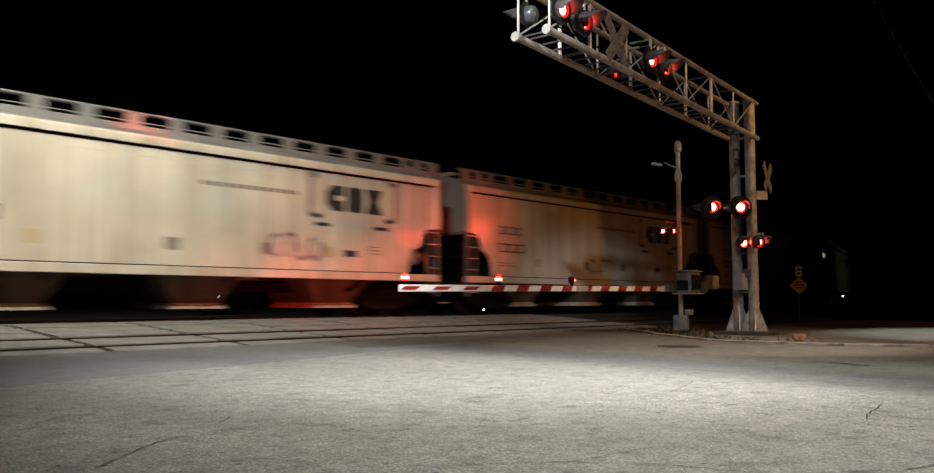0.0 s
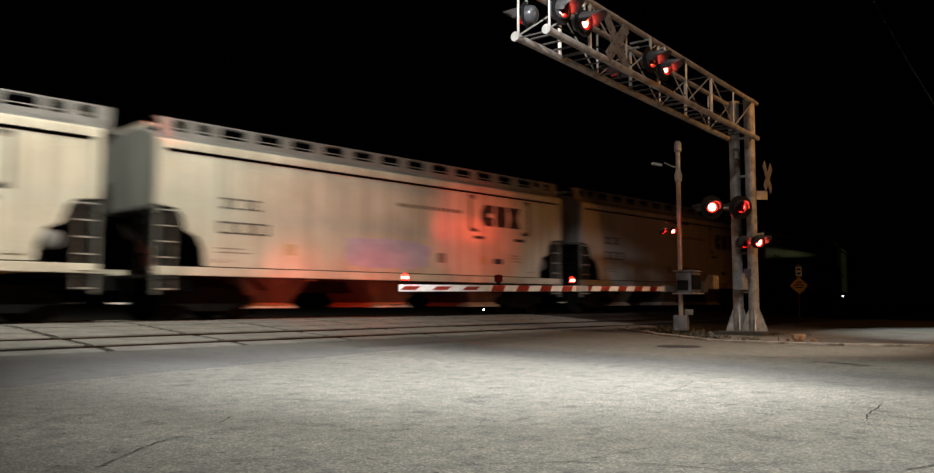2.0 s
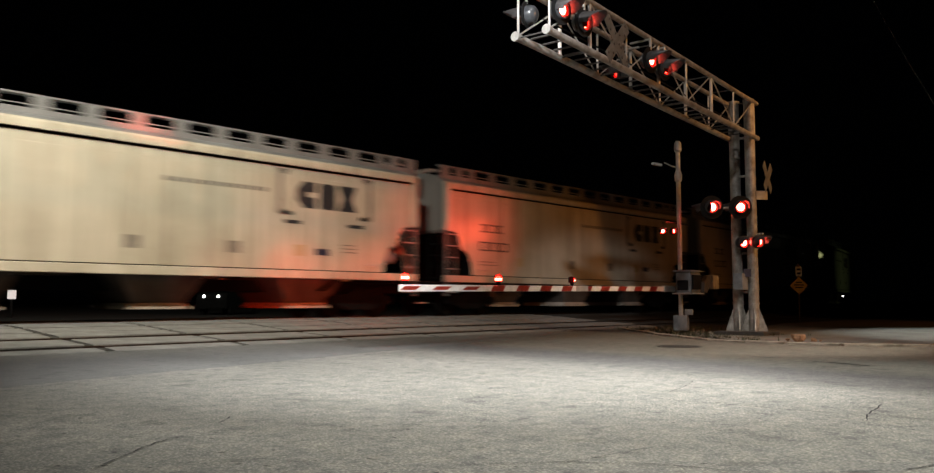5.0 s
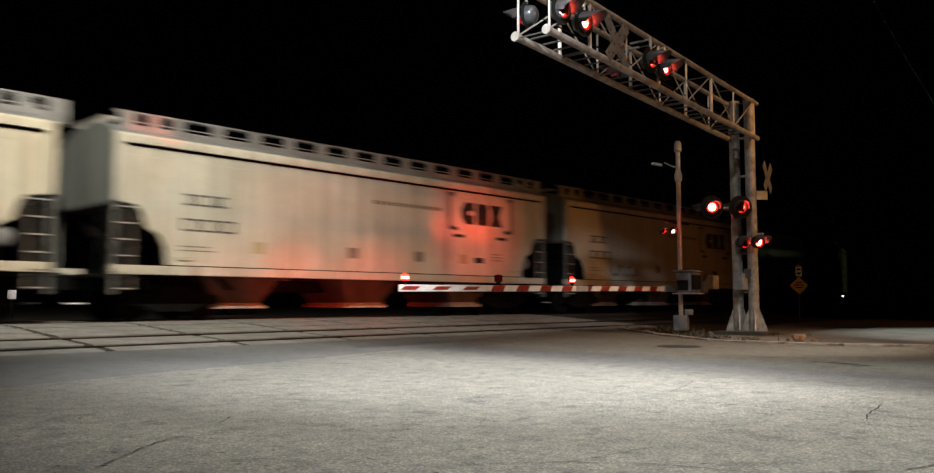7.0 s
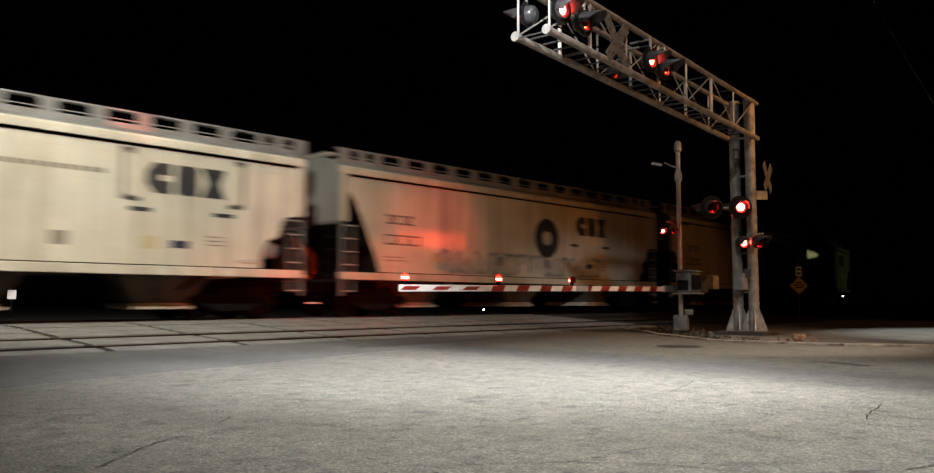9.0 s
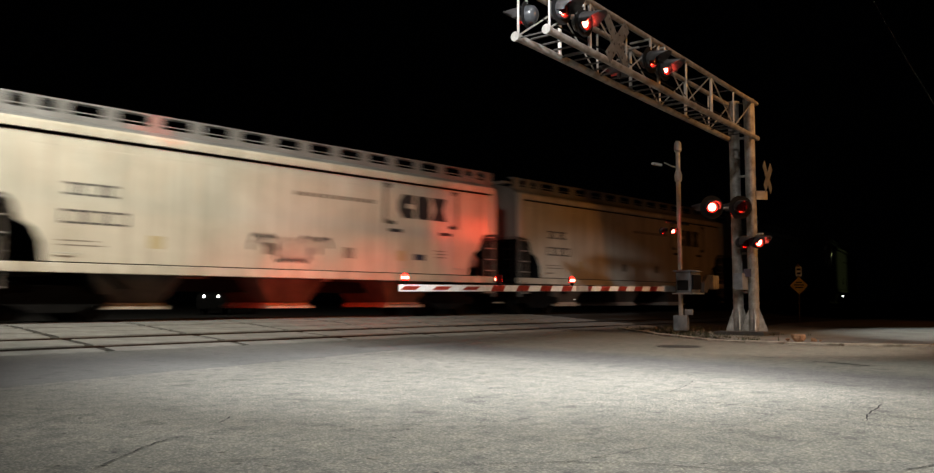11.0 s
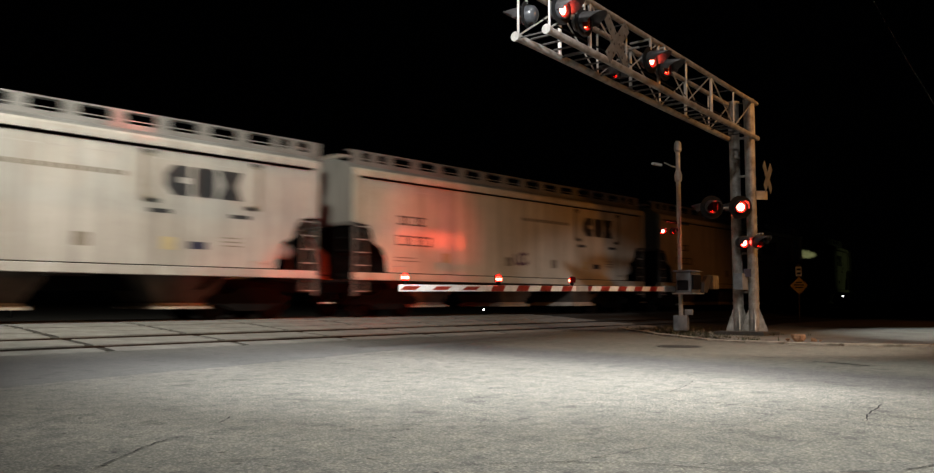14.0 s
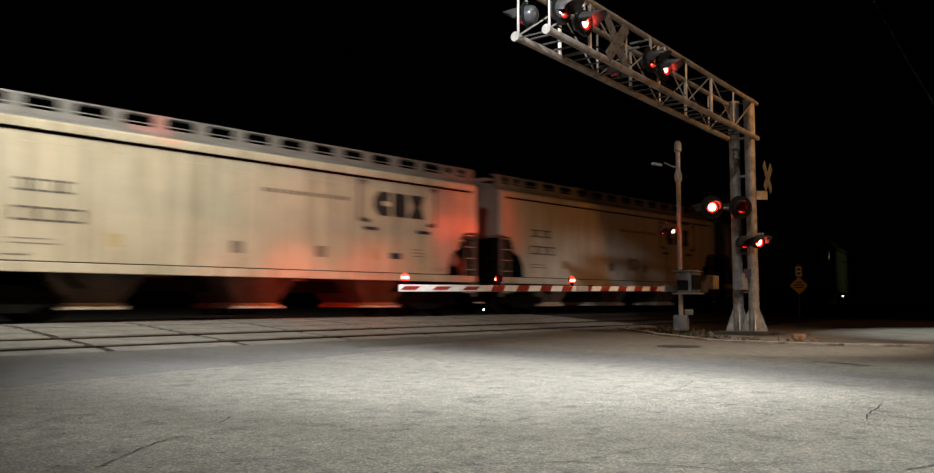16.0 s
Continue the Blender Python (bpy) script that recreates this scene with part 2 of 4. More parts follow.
def lathe(profile, seg=20, bm=None, caps=True):
    """Radius and height pairs turned about z."""
    bm = bm or bmesh.new()
    rings = [[bm.verts.new((r * math.cos(2 * math.pi * k / seg), r * math.sin(2 * math.pi * k / seg), z)) for k in range(seg)] for r, z in profile]
    for a, b in zip(rings, rings[1:]):
        for k in range(seg):
            bm.faces.new((a[k], a[(k + 1) % seg], b[(k + 1) % seg], b[k]))
    if caps and profile[0][0] > 1e-4:
        bm.faces.new(list(reversed(rings[0])))
    if caps and profile[-1][0] > 1e-4:
        bm.faces.new(rings[-1])
    bmesh.ops.remove_doubles(bm, verts=bm.verts[:], dist=1e-5)
    bmesh.ops.recalc_face_normals(bm, faces=bm.faces[:])
    return bm


# ---- ground, road and tracks ----
PROFILE = [(-900, 0), (12.6, 0), (13.3, 0.006), (14.0, 0.065), (15.45, 0.149), (17.2, 0.28), (18.4, 0.335), (21.6, 0.335), (27, 0.1), (900, 0.05)]
RAIL_TOP = 0.34


def height(y):
    for (a, za), (b, zb) in zip(PROFILE, PROFILE[1:]):
        if a <= y <= b:
            return za + (zb - za) * (y - a) / (b - a)
    return 0.0


def sheet(name, xs, ys, lift, material, label, wobble=0.0):
    bm = bmesh.new()
    grid = [[bm.verts.new((x, y, height(y) + lift + wobble * noise.noise((x * 0.35, y * 0.35, 3)))) for y in ys] for x in xs]
    for i in range(len(xs) - 1):
        for j in range(len(ys) - 1):
            bm.faces.new((grid[i][j], grid[i + 1][j], grid[i + 1][j + 1], grid[i][j + 1]))
    return tagged(part(name, bm, material, smooth=True), label, kind="structure")


def steps(a, b, n):
    return [a + (b - a) * k / n for k in range(n + 1)]


sheet("ground", [-900, -200, -60, *steps(-30, 120, 60), 300, 900], [-900, -200, -60, *steps(-30, 11, 30), 12.6, 13.3, 14.0, 15.45, 17.2, 18.4, 21.6, 24, 27, 60, 300, 900],
      -0.03, M_GROUND, "dark dry soil and gravel beside the road")

# edge of the road, from the crossing round the corner to the side street
KERB = [(21.0, 13.2), (20.2, 12.4), (19.1, 11.3), (17.9, 10.2), (16.9, 8.9), (16.1, 7.9), (15.75, 7.0), (15.7, 6.2), (15.9, 5.3), (16.6, 4.0), (17.6, 1.8), (20.0, -4.0), (26.0, -18.0), (36.0, -42.0)]


def road():
    bm = bmesh.new()
    cols = []
    for x, y in KERB:
        xs = [-60, -20, -8, *steps(-4, x, 14)]
        cols.append([bm.verts.new((xx, y, height(y) + 0.006 * noise.noise((xx * 0.4, y * 0.4, 7)))) for xx in xs])
    for a, b in zip(cols, cols[1:]):
        for k in range(len(a) - 1):
            bm.faces.new((a[k], b[k], b[k + 1], a[k + 1]))
    return tagged(part("road", bm, M_ASPHALT, smooth=True), "worn pale grey cracked asphalt road at a crossing", kind="structure")


road()


def approach():
    """The strip of asphalt that rises to the first track."""
    bm = bmesh.new()
    top = [bm.verts.new((x, 13.3, height(13.3))) for x in steps(-60, 23.5, 20)]
    low = [bm.verts.new((x, 13.2, height(13.2))) for x in steps(-60, 21.0, 20)]
    for k in range(20):
        bm.faces.new((low[k], low[k + 1], top[k + 1], top[k]))
    return tagged(part("road_edge", bm, M_ASPHALT), "strip of asphalt against the crossing panels", kind="structure")


approach()


def newer_strip():
    bm = bmesh.new()
    xs = steps(-40, 17, 60)
    grid = []
    for x in xs:
        edge = max(7.5, min(12.3, 8.5 + 0.25 * (x - 2.7))) + 0.1 * noise.noise((x, 1, 1))
        ys = (edge, edge + 0.12, (edge + 12.6) / 2, 12.6, 13.2)
        grid.append([bm.verts.new((x, y, height(y) + (-0.02 if k == 0 else 0.009))) for k, y in enumerate(ys)])
    for a, b in zip(grid, grid[1:]):
        for k in range(len(ys) - 1):
            bm.faces.new((a[k], b[k], b[k + 1], a[k + 1]))
    return tagged(part("road_patch", bm, M_ASPHALT_NEW, smooth=True), "smoother darker strip of newer asphalt before the tracks", kind="structure")


newer_strip()


def kerb():
    root = thing("kerb", "low weathered concrete kerb round the corner", "", kind="structure")
    fine = []
    for (x, y), (x2, y2) in zip(KERB, KERB[1:]):
        n = max(1, round(math.hypot(x2 - x, y2 - y) / 1.4))
        fine += [((x + (x2 - x) * k / n, y + (y2 - y) * k / n), (x + (x2 - x) * (k + 1) / n, y + (y2 - y) * (k + 1) / n)) for k in range(n)]
    for (x, y), (x2, y2) in fine:
        d = math.hypot(x2 - x, y2 - y)
        bm = box(0.006, d - 0.006, -0.15, 0.0, -0.1, 0.045, 0.015)
        z = height((y + y2) / 2)
        part("kerb_stone", bm, M_KERB, root, at=pose(x, y, z + random.uniform(-0.012, 0.008), random.uniform(-2, 2), random.uniform(-0.4, 0.4), math.degrees(math.atan2(y2 - y, x2 - x))))
    return root


kerb()


def lot():
    bm = bmesh.new()
    pts = [(15.95, 6.3), (16.1, 5.35), (16.8, 4.05), (17.8, 1.85), (20.2, -4.0), (30, -18), (60, -10), (58, 12), (30, 12), (18.5, 9.3), (16.4, 7.6)]
    bm.faces.new([bm.verts.new((x, y, 0.0)) for x, y in pts])
    bmesh.ops.triangulate(bm, faces=bm.faces[:])
    return tagged(part("pavement", bm, M_LOT), "pale concrete forecourt beyond the kerb", kind="structure")


lot()


def bend(x):
    """How far the tracks swing away beyond the crossing."""
    return 0.0045 * max(0.0, x - 40.0) ** 2 if x < 110 else 22.05 + 0.63 * (x - 110)


def rail_line(y):
    z = height(y) if y < 17 else RAIL_TOP
    prof = [(-0.036, 0), (0.036, 0), (0.036, -0.03), (0.012, -0.05), (0.012, -0.13), (0.07, -0.15), (0.07, -0.17), (-0.07, -0.17), (-0.07, -0.15), (-0.012, -0.13), (-0.012, -0.05), (-0.036, -0.03)]
    bm = bmesh.new()
    rings = [[bm.verts.new((x, y + bend(x) + a, z + 0.004 + b)) for a, b in prof] for x in (-120, *steps(40, 320, 40))]
    n = len(prof)
    for r0, r1 in zip(rings, rings[1:]):
        for k in range(n):
            bm.faces.new((r0[k], r0[(k + 1) % n], r1[(k + 1) % n], r1[k]))
    bm.faces.new(list(reversed(rings[0])))
    bm.faces.new(rings[-1])
    bmesh.ops.recalc_face_normals(bm, faces=bm.faces[:])
    return bm


TRACKS = [("near_track", (14.0, 15.45)), ("main_track", (19.05, 20.5))]
for nm, ys in TRACKS:
    t = thing("railway_track", "worn steel rails set in the crossing panels" if nm == "near_track" else "steel rails that carry the freight train", "railway track", group="tracks")
    for y in ys:
        part("rail", rail_line(y), M_RAIL, t)


def crossing_panels():
    root = thing("crossing_deck", "weathered concrete crossing panels with dark joints", "", kind="structure")
    base = bmesh.new()
    ys = [13.32, 14.0, 15.45, 17.2, 18.4, 21.5]
    a = [base.verts.new((-30, y, height(y) - 0.05)) for y in ys]
    b = [base.verts.new((26, y, height(y) - 0.05)) for y in ys]
    for k in range(len(ys) - 1):
        base.faces.new((a[k], b[k], b[k + 1], a[k + 1]))
    part("joint_bed", base, M_GAP, root, "dark bed under the joints")
    rows = [(13.38, 13.8), (14.22, 15.18), (15.7, 16.35), (16.52, 17.25), (17.5, 18.2), (18.33, 18.9), (19.18, 20.36), (20.6, 21.3)]
    for y0, y1 in rows:
        data = None
        for k in range(-9, 7):
            x0 = 5.95 + 2.5 * k
            if data is None:
                bm = box(0.075, 2.425, 0, y1 - y0, -0.09, 0.0, 0.012)
                for v in bm.verts:
                    v.co.z += (height(y0 + v.co.y) - height(y0))
                data = mesh_of(bm, "panel", M_CONCRETE)
            part("panel", data, None, root, at=pose(x0, y0, height(y0) + 0.004 + random.uniform(-0.006, 0.004), random.uniform(-0.15, 0.15), 0, random.uniform(-0.05, 0.05)))


crossing_panels()


# ---- the freight train ----
CAR, BODY = 17.05, 15.75          # length over couplers, length of the body side
HALF = 1.6                       # half the body's width
SILL0, SILL1, EAVE = 1.08, 1.32, 4.22
PAINTS = {"cream": M_CREAM, "grey": M_CREAM2, "tan": M_CREAM3}


def side_outline(big, length):
    """Side sheet in x and z, cut away in steps at the lower corners. big: a taller cut at the leading end."""
    def cut(x, s, tall):
        if tall:
            return [(x + s * 1.45, SILL1), (x + s * 1.3, 1.75), (x + s * 0.95, 2.5), (x + s * 0.55, 3.3), (x + s * 0.18, 3.75)]
        return [(x + s * 1.3, SILL1), (x + s * 1.25, 1.72), (x + s * 1.08, 2.02), (x + s * 0.78, 2.16), (x + s * 0.66, 2.52), (x + s * 0.5, 2.68), (x + s * 0.18, 2.72)]
    left, right = cut(0, 1, big), cut(length, -1, False)
    return [*left, (0.18, EAVE - 0.195), (length - 0.18, EAVE - 0.195), *reversed(right)]


class CarMeshes:
    """Shared meshes of the covered hopper, x from its leading end back, y = 0 on its centre line, z = 0 at the rail."""

    def __init__(self, big=False, body=BODY):
        self.body = body
        self.side = {}
        o = side_outline(big, body)
        for key, mat in PAINTS.items():
            bm = prism(o, "y", -HALF, -HALF + 0.05)
            self.side[key] = mesh_of(bm, "side_sheet", mat)
        self.eave = {key: mesh_of(prism([(-0.09, -0.14), (0.02, -0.14), (0.10, -0.02), (0.10, 0.06), (-0.02, 0.08), (-0.09, 0.02)], "x", 0, body), "eave_rail", mat) for key, mat in PAINTS.items()}
        self.sill = {key: mesh_of(box(0.0, body, -0.06, 0.1, SILL0, SILL1 - 0.03, 0.015), "side_sill", mat) for key, mat in PAINTS.items()}
        self.post = {key: mesh_of(box(0, 0.18, -0.1, 0.1, 2.72, EAVE - 0.12, 0.012), "corner_post", mat) for key, mat in PAINTS.items()}
        self.low_post = mesh_of(box(0, 0.09, -0.05, 0.05, 0.62, 2.72, 0.01), "corner_stile", M_BOARD)
        self.seam = {key: mesh_of(box(0.2, body - 0.2, -HALF - 0.003, -HALF + 0.01, 3.8, 3.812), "side_seam", mat) for key, mat in PAINTS.items()}
        # near-black strip behind the eave gap, standing for the shadow under the eave
        self.eave_shadow = mesh_of(box(0.1, body - 0.1, -HALF + 0.09, -HALF + 0.12, EAVE - 0.4, EAVE - 0.1), "eave_gutter", M_UNDER)
        self.hold_bar = mesh_of(tube([(0, 0, 0), (0, -0.06, 0), (0.45, -0.06, 0), (0.45, 0, 0)], 0.012, seg=6), "grab_iron", M_ALU)
        roof = [(-HALF + 0.02, EAVE - 0.12), (-HALF + 0.02, EAVE + 0.02), (-HALF + 0.25, EAVE + 0.2), (-0.7, EAVE + 0.42), (0, EAVE + 0.47), (0.7, EAVE + 0.42), (HALF - 0.25, EAVE + 0.2), (HALF - 0.02, EAVE + 0.02), (HALF - 0.02, EAVE - 0.12)]
        self.roof = mesh_of(prism(roof, "x", 0.06, body - 0.06), "roof", M_ROOF)
        gable = [(y * 0.985, min(z, EAVE + 0.4)) for y, z in roof if z > EAVE]
        self.end = mesh_of(prism([(-HALF + 0.06, 2.76), *gable, (HALF - 0.06, 2.76)], "x", 0, 0.05), "end_sheet", M_ENDWALL)
        tank = lathe([(0.0, 0.0), (0.17, 0.02), (0.22, 0.08), (0.22, 0.5), (0.17, 0.57), (0.0, 0.59)], 18)
        bmesh.ops.rotate(tank, verts=tank.verts[:], matrix=Matrix.Rotation(radians(-90), 3, "X"))
        self.tank = mesh_of(tank, "air_reservoir", M_ROOF, True)
        self.end_beam = mesh_of(box(-0.04, 0.1, -HALF + 0.02, HALF - 0.02, 2.66, 2.76, 0.012), "end_beam", M_BOARD)
        # slope sheets and hold are near-black: the cutaway's shadow is in their colour
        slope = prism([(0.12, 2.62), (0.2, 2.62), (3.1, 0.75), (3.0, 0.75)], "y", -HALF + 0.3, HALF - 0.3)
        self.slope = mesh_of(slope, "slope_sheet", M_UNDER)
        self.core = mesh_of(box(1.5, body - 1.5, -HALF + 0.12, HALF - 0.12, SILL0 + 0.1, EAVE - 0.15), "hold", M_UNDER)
        hop = bmesh.new()
        top = [(-1.25, -1.3, 1.3), (1.25, -1.3, 1.3), (1.25, 1.3, 1.3), (-1.25, 1.3, 1.3)]
        low = [(-0.62, -0.95, 0.42), (0.62, -0.95, 0.42), (0.62, 0.95, 0.42), (-0.62, 0.95, 0.42)]
        a = [hop.verts.new(p) for p in top]
        b = [hop.verts.new(p) for p in low]
        for k in range(4):
            hop.faces.new((a[k], b[k], b[(k + 1) % 4], a[(k + 1) % 4]))
        hop.faces.new(a)
        hop.faces.new(list(reversed(b)))
        bmesh.ops.recalc_face_normals(hop, faces=hop.faces[:])
        self.hopper = mesh_of(hop, "hopper", M_HOPPER)
        out = box(-0.75, 0.75, -1.05, 1.05, 0.28, 0.37, 0.012)
        box(-0.68, 0.68, -0.98, 0.98, 0.37, 0.43, 0.01, out)
        self.outlet = mesh_of(out, "outlet_gate", M_OUTLET)
        lad = bmesh.new()
        for x in (0.36, 0.42):
            box(x - 0.02, x + 0.02, 0.0, 0.05, 0.72, 2.66, 0, lad)
        self.rung = mesh_of(box(0.0, 0.44, -0.03, 0.0, 0, 0.03), "ladder_rung", M_GALV)
        self.ladder = mesh_of(lad, "ladder", M_HOPPER)
        el = bmesh.new()
        for y in (0.0, 0.45):
            box(-0.05, 0.0, y - 0.02, y + 0.02, 1.1, 2.66, 0, el)
        for k in range(4):
            box(-0.055, -0.025, 0, 0.45, 1.2 + k * 0.36, 1.235 + k * 0.36, 0, el)
        self.end_ladder = mesh_of(el, "end_ladder", M_UNDER)
        self.platform = mesh_of(box(-0.35, 1.3, -HALF + 0.1, HALF - 0.1, 1.0, 1.08, 0.01), "end_platform", M_UNDER)
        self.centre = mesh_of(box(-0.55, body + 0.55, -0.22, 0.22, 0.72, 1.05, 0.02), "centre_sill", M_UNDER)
        cp = box(-0.85, -0.45, -0.11, 0.11, 0.74, 0.96, 0.02)
        box(-0.8, -0.62, -0.17, 0.17, 0.7, 1.0, 0.03, cp)
        self.coupler = mesh_of(cp, "coupler", M_UNDER)
        lv = box(-0.78, -0.4, -0.02, 0.02, 0.4, 0.44, 0.006)
        self.lever = mesh_of(lv, "cut_lever", M_WHITE)
        self.lever_hanger = mesh_of(box(-0.42, -0.4, -0.015, 0.015, 0.44, 1.02), "lever_hanger", M_UNDER)
        # roof walk: raised kerb of pressed steel with long slots between its brackets
        self.walk_top = mesh_of(box(0.25, body + 0.4, -0.1, 0.1, 0.41, 0.45), "walk_rail", M_ROOF)
        self.walk_low = mesh_of(box(0.25, body + 0.4, -0.12, 0.03, -0.1, 0.13), "walk_base", M_ROOF)
        self.walk_wire = mesh_of(box(0.25, body + 0.4, -0.09, -0.07, 0.2, 0.222), "walk_wire", M_ROOF)
        cw = box(0.02, 0.06, -0.95, 0.95, EAVE + 0.5, EAVE + 0.56)
        box(0.3, 0.34, -0.95, 0.95, EAVE + 0.5, EAVE + 0.56, 0, cw)
        for k in range(20):
            y = -0.93 + 1.86 * k / 19
            box(0.06, 0.3, y - 0.008, y + 0.008, EAVE + 0.515, EAVE + 0.55, 0, cw)
        self.cross_walk = mesh_of(cw, "cross_walk", M_ALU)
        self.brackets = {}
        self.hatch = mesh_of(box(1.0, body - 1.0, -0.32, 0.32, EAVE + 0.42, EAVE + 0.52, 0.03), "hatch_cover", M_ROOF)
        # truck
        sf = prism([(-1.25, 0.52), (-1.15, 0.62), (-0.6, 0.66), (-0.35, 0.82), (0.35, 0.82), (0.6, 0.66), (1.15, 0.62), (1.25, 0.52), (1.2, 0.38), (0.85, 0.4), (0.45, 0.22), (-0.45, 0.22), (-0.85, 0.4), (-1.2, 0.38)], "y", -0.08, 0.08)
        self.side_frame = mesh_of(sf, "side_frame", M_UNDER)
        self.bolster = mesh_of(box(-0.2, 0.2, -1.0, 1.0, 0.5, 0.76, 0.02), "bolster", M_UNDER)
        ws = bmesh.new()
        for s in (-1, 1):
            w = lathe([(0.06, -0.09), (0.2, -0.07), (0.36, -0.05), (0.44, -0.07), (0.455, 0.06), (0.485, 0.065), (0.485, 0.09), (0.4, 0.09), (0.2, 0.05), (0.06, 0.09)], 20)
            bmesh.ops.transform(w, matrix=Matrix.Translation((0, s * 0.76, 0)) @ Euler((radians(90 * s), 0, 0)).to_matrix().to_4x4(), verts=w.verts[:])
            tmp = bpy.data.meshes.new("w")
            w.to_mesh(tmp)
            w.free()
            ws.from_mesh(tmp)
        tube([(0, -1.05, 0), (0, 1.05, 0)], 0.08, ws, 10)
        self.wheelset = mesh_of(ws, "wheelset", M_UNDER)


SMALL, LONG = 0.32, 0.74
WALK_FROM, WALK_OVER = 0.25, 0.4        # the roof walk begins behind the leading end and runs past the other


def slot_list(length):
    slots = [(0.81, SMALL), (1.44, SMALL)]
    slots += [(2.27 + 1.085 * k, LONG) for k in range(round((length - 2.73) / 1.085))]
    slots += [(length - 0.8, SMALL), (length - 0.18, SMALL)]
    return slots


def flat_bars(bm, rows):
    """Stencilled marks as thin plates: x0, x1, z0, z1."""
    for x0, x1, z0, z1 in rows:
        box(x0, x1, -HALF - 0.004, -HALF + 0.01, z0, z1, 0, bm)
    return bm


def mark_plate(outline):
    return prism(outline, "y", -HALF - 0.004, -HALF + 0.01)


def emblem_blocks():
    """Three bold blocks, plain shapes: a notched block, a rounded block and an hourglass."""
    a = [(11.36, 3.2), (11.56, 2.98), (11.98, 2.98), (11.98, 3.28), (11.7, 3.28), (11.7, 3.42), (11.98, 3.42), (11.98, 3.7), (11.56, 3.7), (11.36, 3.48)]
    b = [(12.1, 3.06), (12.2, 2.98), (12.62, 2.98), (12.68, 3.06), (12.68, 3.62), (12.58, 3.7), (12.16, 3.7), (12.1, 3.62)]
    c = [(12.76, 2.98), (13.4, 2.98), (13.24, 3.34), (13.4, 3.7), (12.76, 3.7), (12.92, 3.34)]
    return [a, b, c]


def bracket_outline(x, s):
    return [(x, 2.78), (x + s * 0.3, 2.78), (x + s * 0.3, 2.9), (x + s * 0.14, 2.9), (x + s * 0.14, 3.84), (x + s * 0.3, 3.84), (x + s * 0.3, 3.96), (x, 3.96)]


def notched(x, w, z0, z1, k):
    """A bar with a notch cut into one of its sides."""
    t, zm = w * 0.3, (z0 + z1) / 2
    if k % 2:
        return [(x, z0), (x + w, z0), (x + w, z0 + 0.05), (x + t, z0 + 0.05), (x + t, z1 - 0.05), (x + w, z1 - 0.05), (x + w, z1), (x, z1)]
    return [(x, z0), (x + w, z0), (x + w, z1), (x, z1), (x, z1 - 0.05), (x + w - t, z1 - 0.05), (x + w - t, z0 + 0.05), (x, z0 + 0.05)]


def marks_meshes():
    made = []
    for o in emblem_blocks():
        made.append(("emblem_block", mesh_of(mark_plate(o), "emblem_block", M_INK)))
    for x, s in ((10.75, 1), (13.98, -1)):
        made.append(("emblem_bracket", mesh_of(mark_plate(bracket_outline(x, s)), "emblem_bracket", M_FADED)))
        made.append(("bracket_foot", mesh_of(flat_bars(bmesh.new(), [(x + s * 0.3 - 0.16, x + s * 0.3 + 0.16, 2.76, 2.86)]), "bracket_foot", M_INK)))
        made.append(("bracket_cap", mesh_of(flat_bars(bmesh.new(), [(x + s * 0.16 - 0.15, x + s * 0.16 + 0.15, 3.9, 3.975)]), "bracket_cap", M_INK)))
    made.append(("stencil_bar", mesh_of(flat_bars(bmesh.new(), [(10.98, 11.5, 2.53, 2.63)]), "stencil_bar", M_INK)))
    made.append(("stencil_bar", mesh_of(flat_bars(bmesh.new(), [(13.1, 13.65, 2.53, 2.63)]), "stencil_bar", M_INK)))
    for k in range(13):
        x = 7.6 + 0.22 * k
        made.append(("slogan_bar", mesh_of(flat_bars(bmesh.new(), [(x, x + 0.17, 3.31, 3.42)]), "slogan_bar", M_FADED)))
    # reporting mark and car number, as rows of plain notched bars
    for k in range(4):
        made.append(("mark_bar", mesh_of(mark_plate(notched(1.7 + 0.3 * k, 0.22, 2.76, 3.04, k)), "mark_bar", M_INK)))
    for k in range(6):
        made.append(("number_bar", mesh_of(mark_plate(notched(1.64 + 0.25 * k, 0.2, 2.14, 2.45, k + 1)), "number_bar", M_INK)))
    for row in ((1.6, 2.4, 1.76, 1.79), (1.6, 2.55, 1.66, 1.69), (12.9, 13.4, 1.92, 1.95), (12.9, 13.4, 1.82, 1.85), (12.9, 13.35, 2.02, 2.05)):
        made.append(("data_bar", mesh_of(flat_bars(bmesh.new(), [row]), "data_bar", M_FADED)))
    made.append(("blue_plate", mesh_of(flat_bars(bmesh.new(), [(12.0, 12.45, 1.72, 1.9)]), "blue_plate", M_BLUEINK)))
    for x in (3.6, 6.7, 9.3, 11.3):
        made.append(("faded_panel", mesh_of(flat_bars(bmesh.new(), [(x, x + 0.34, 1.68, 1.98)]), "faded_panel", M_YELLOW if x in (3.6, 11.3) else M_FADED)))
    return made


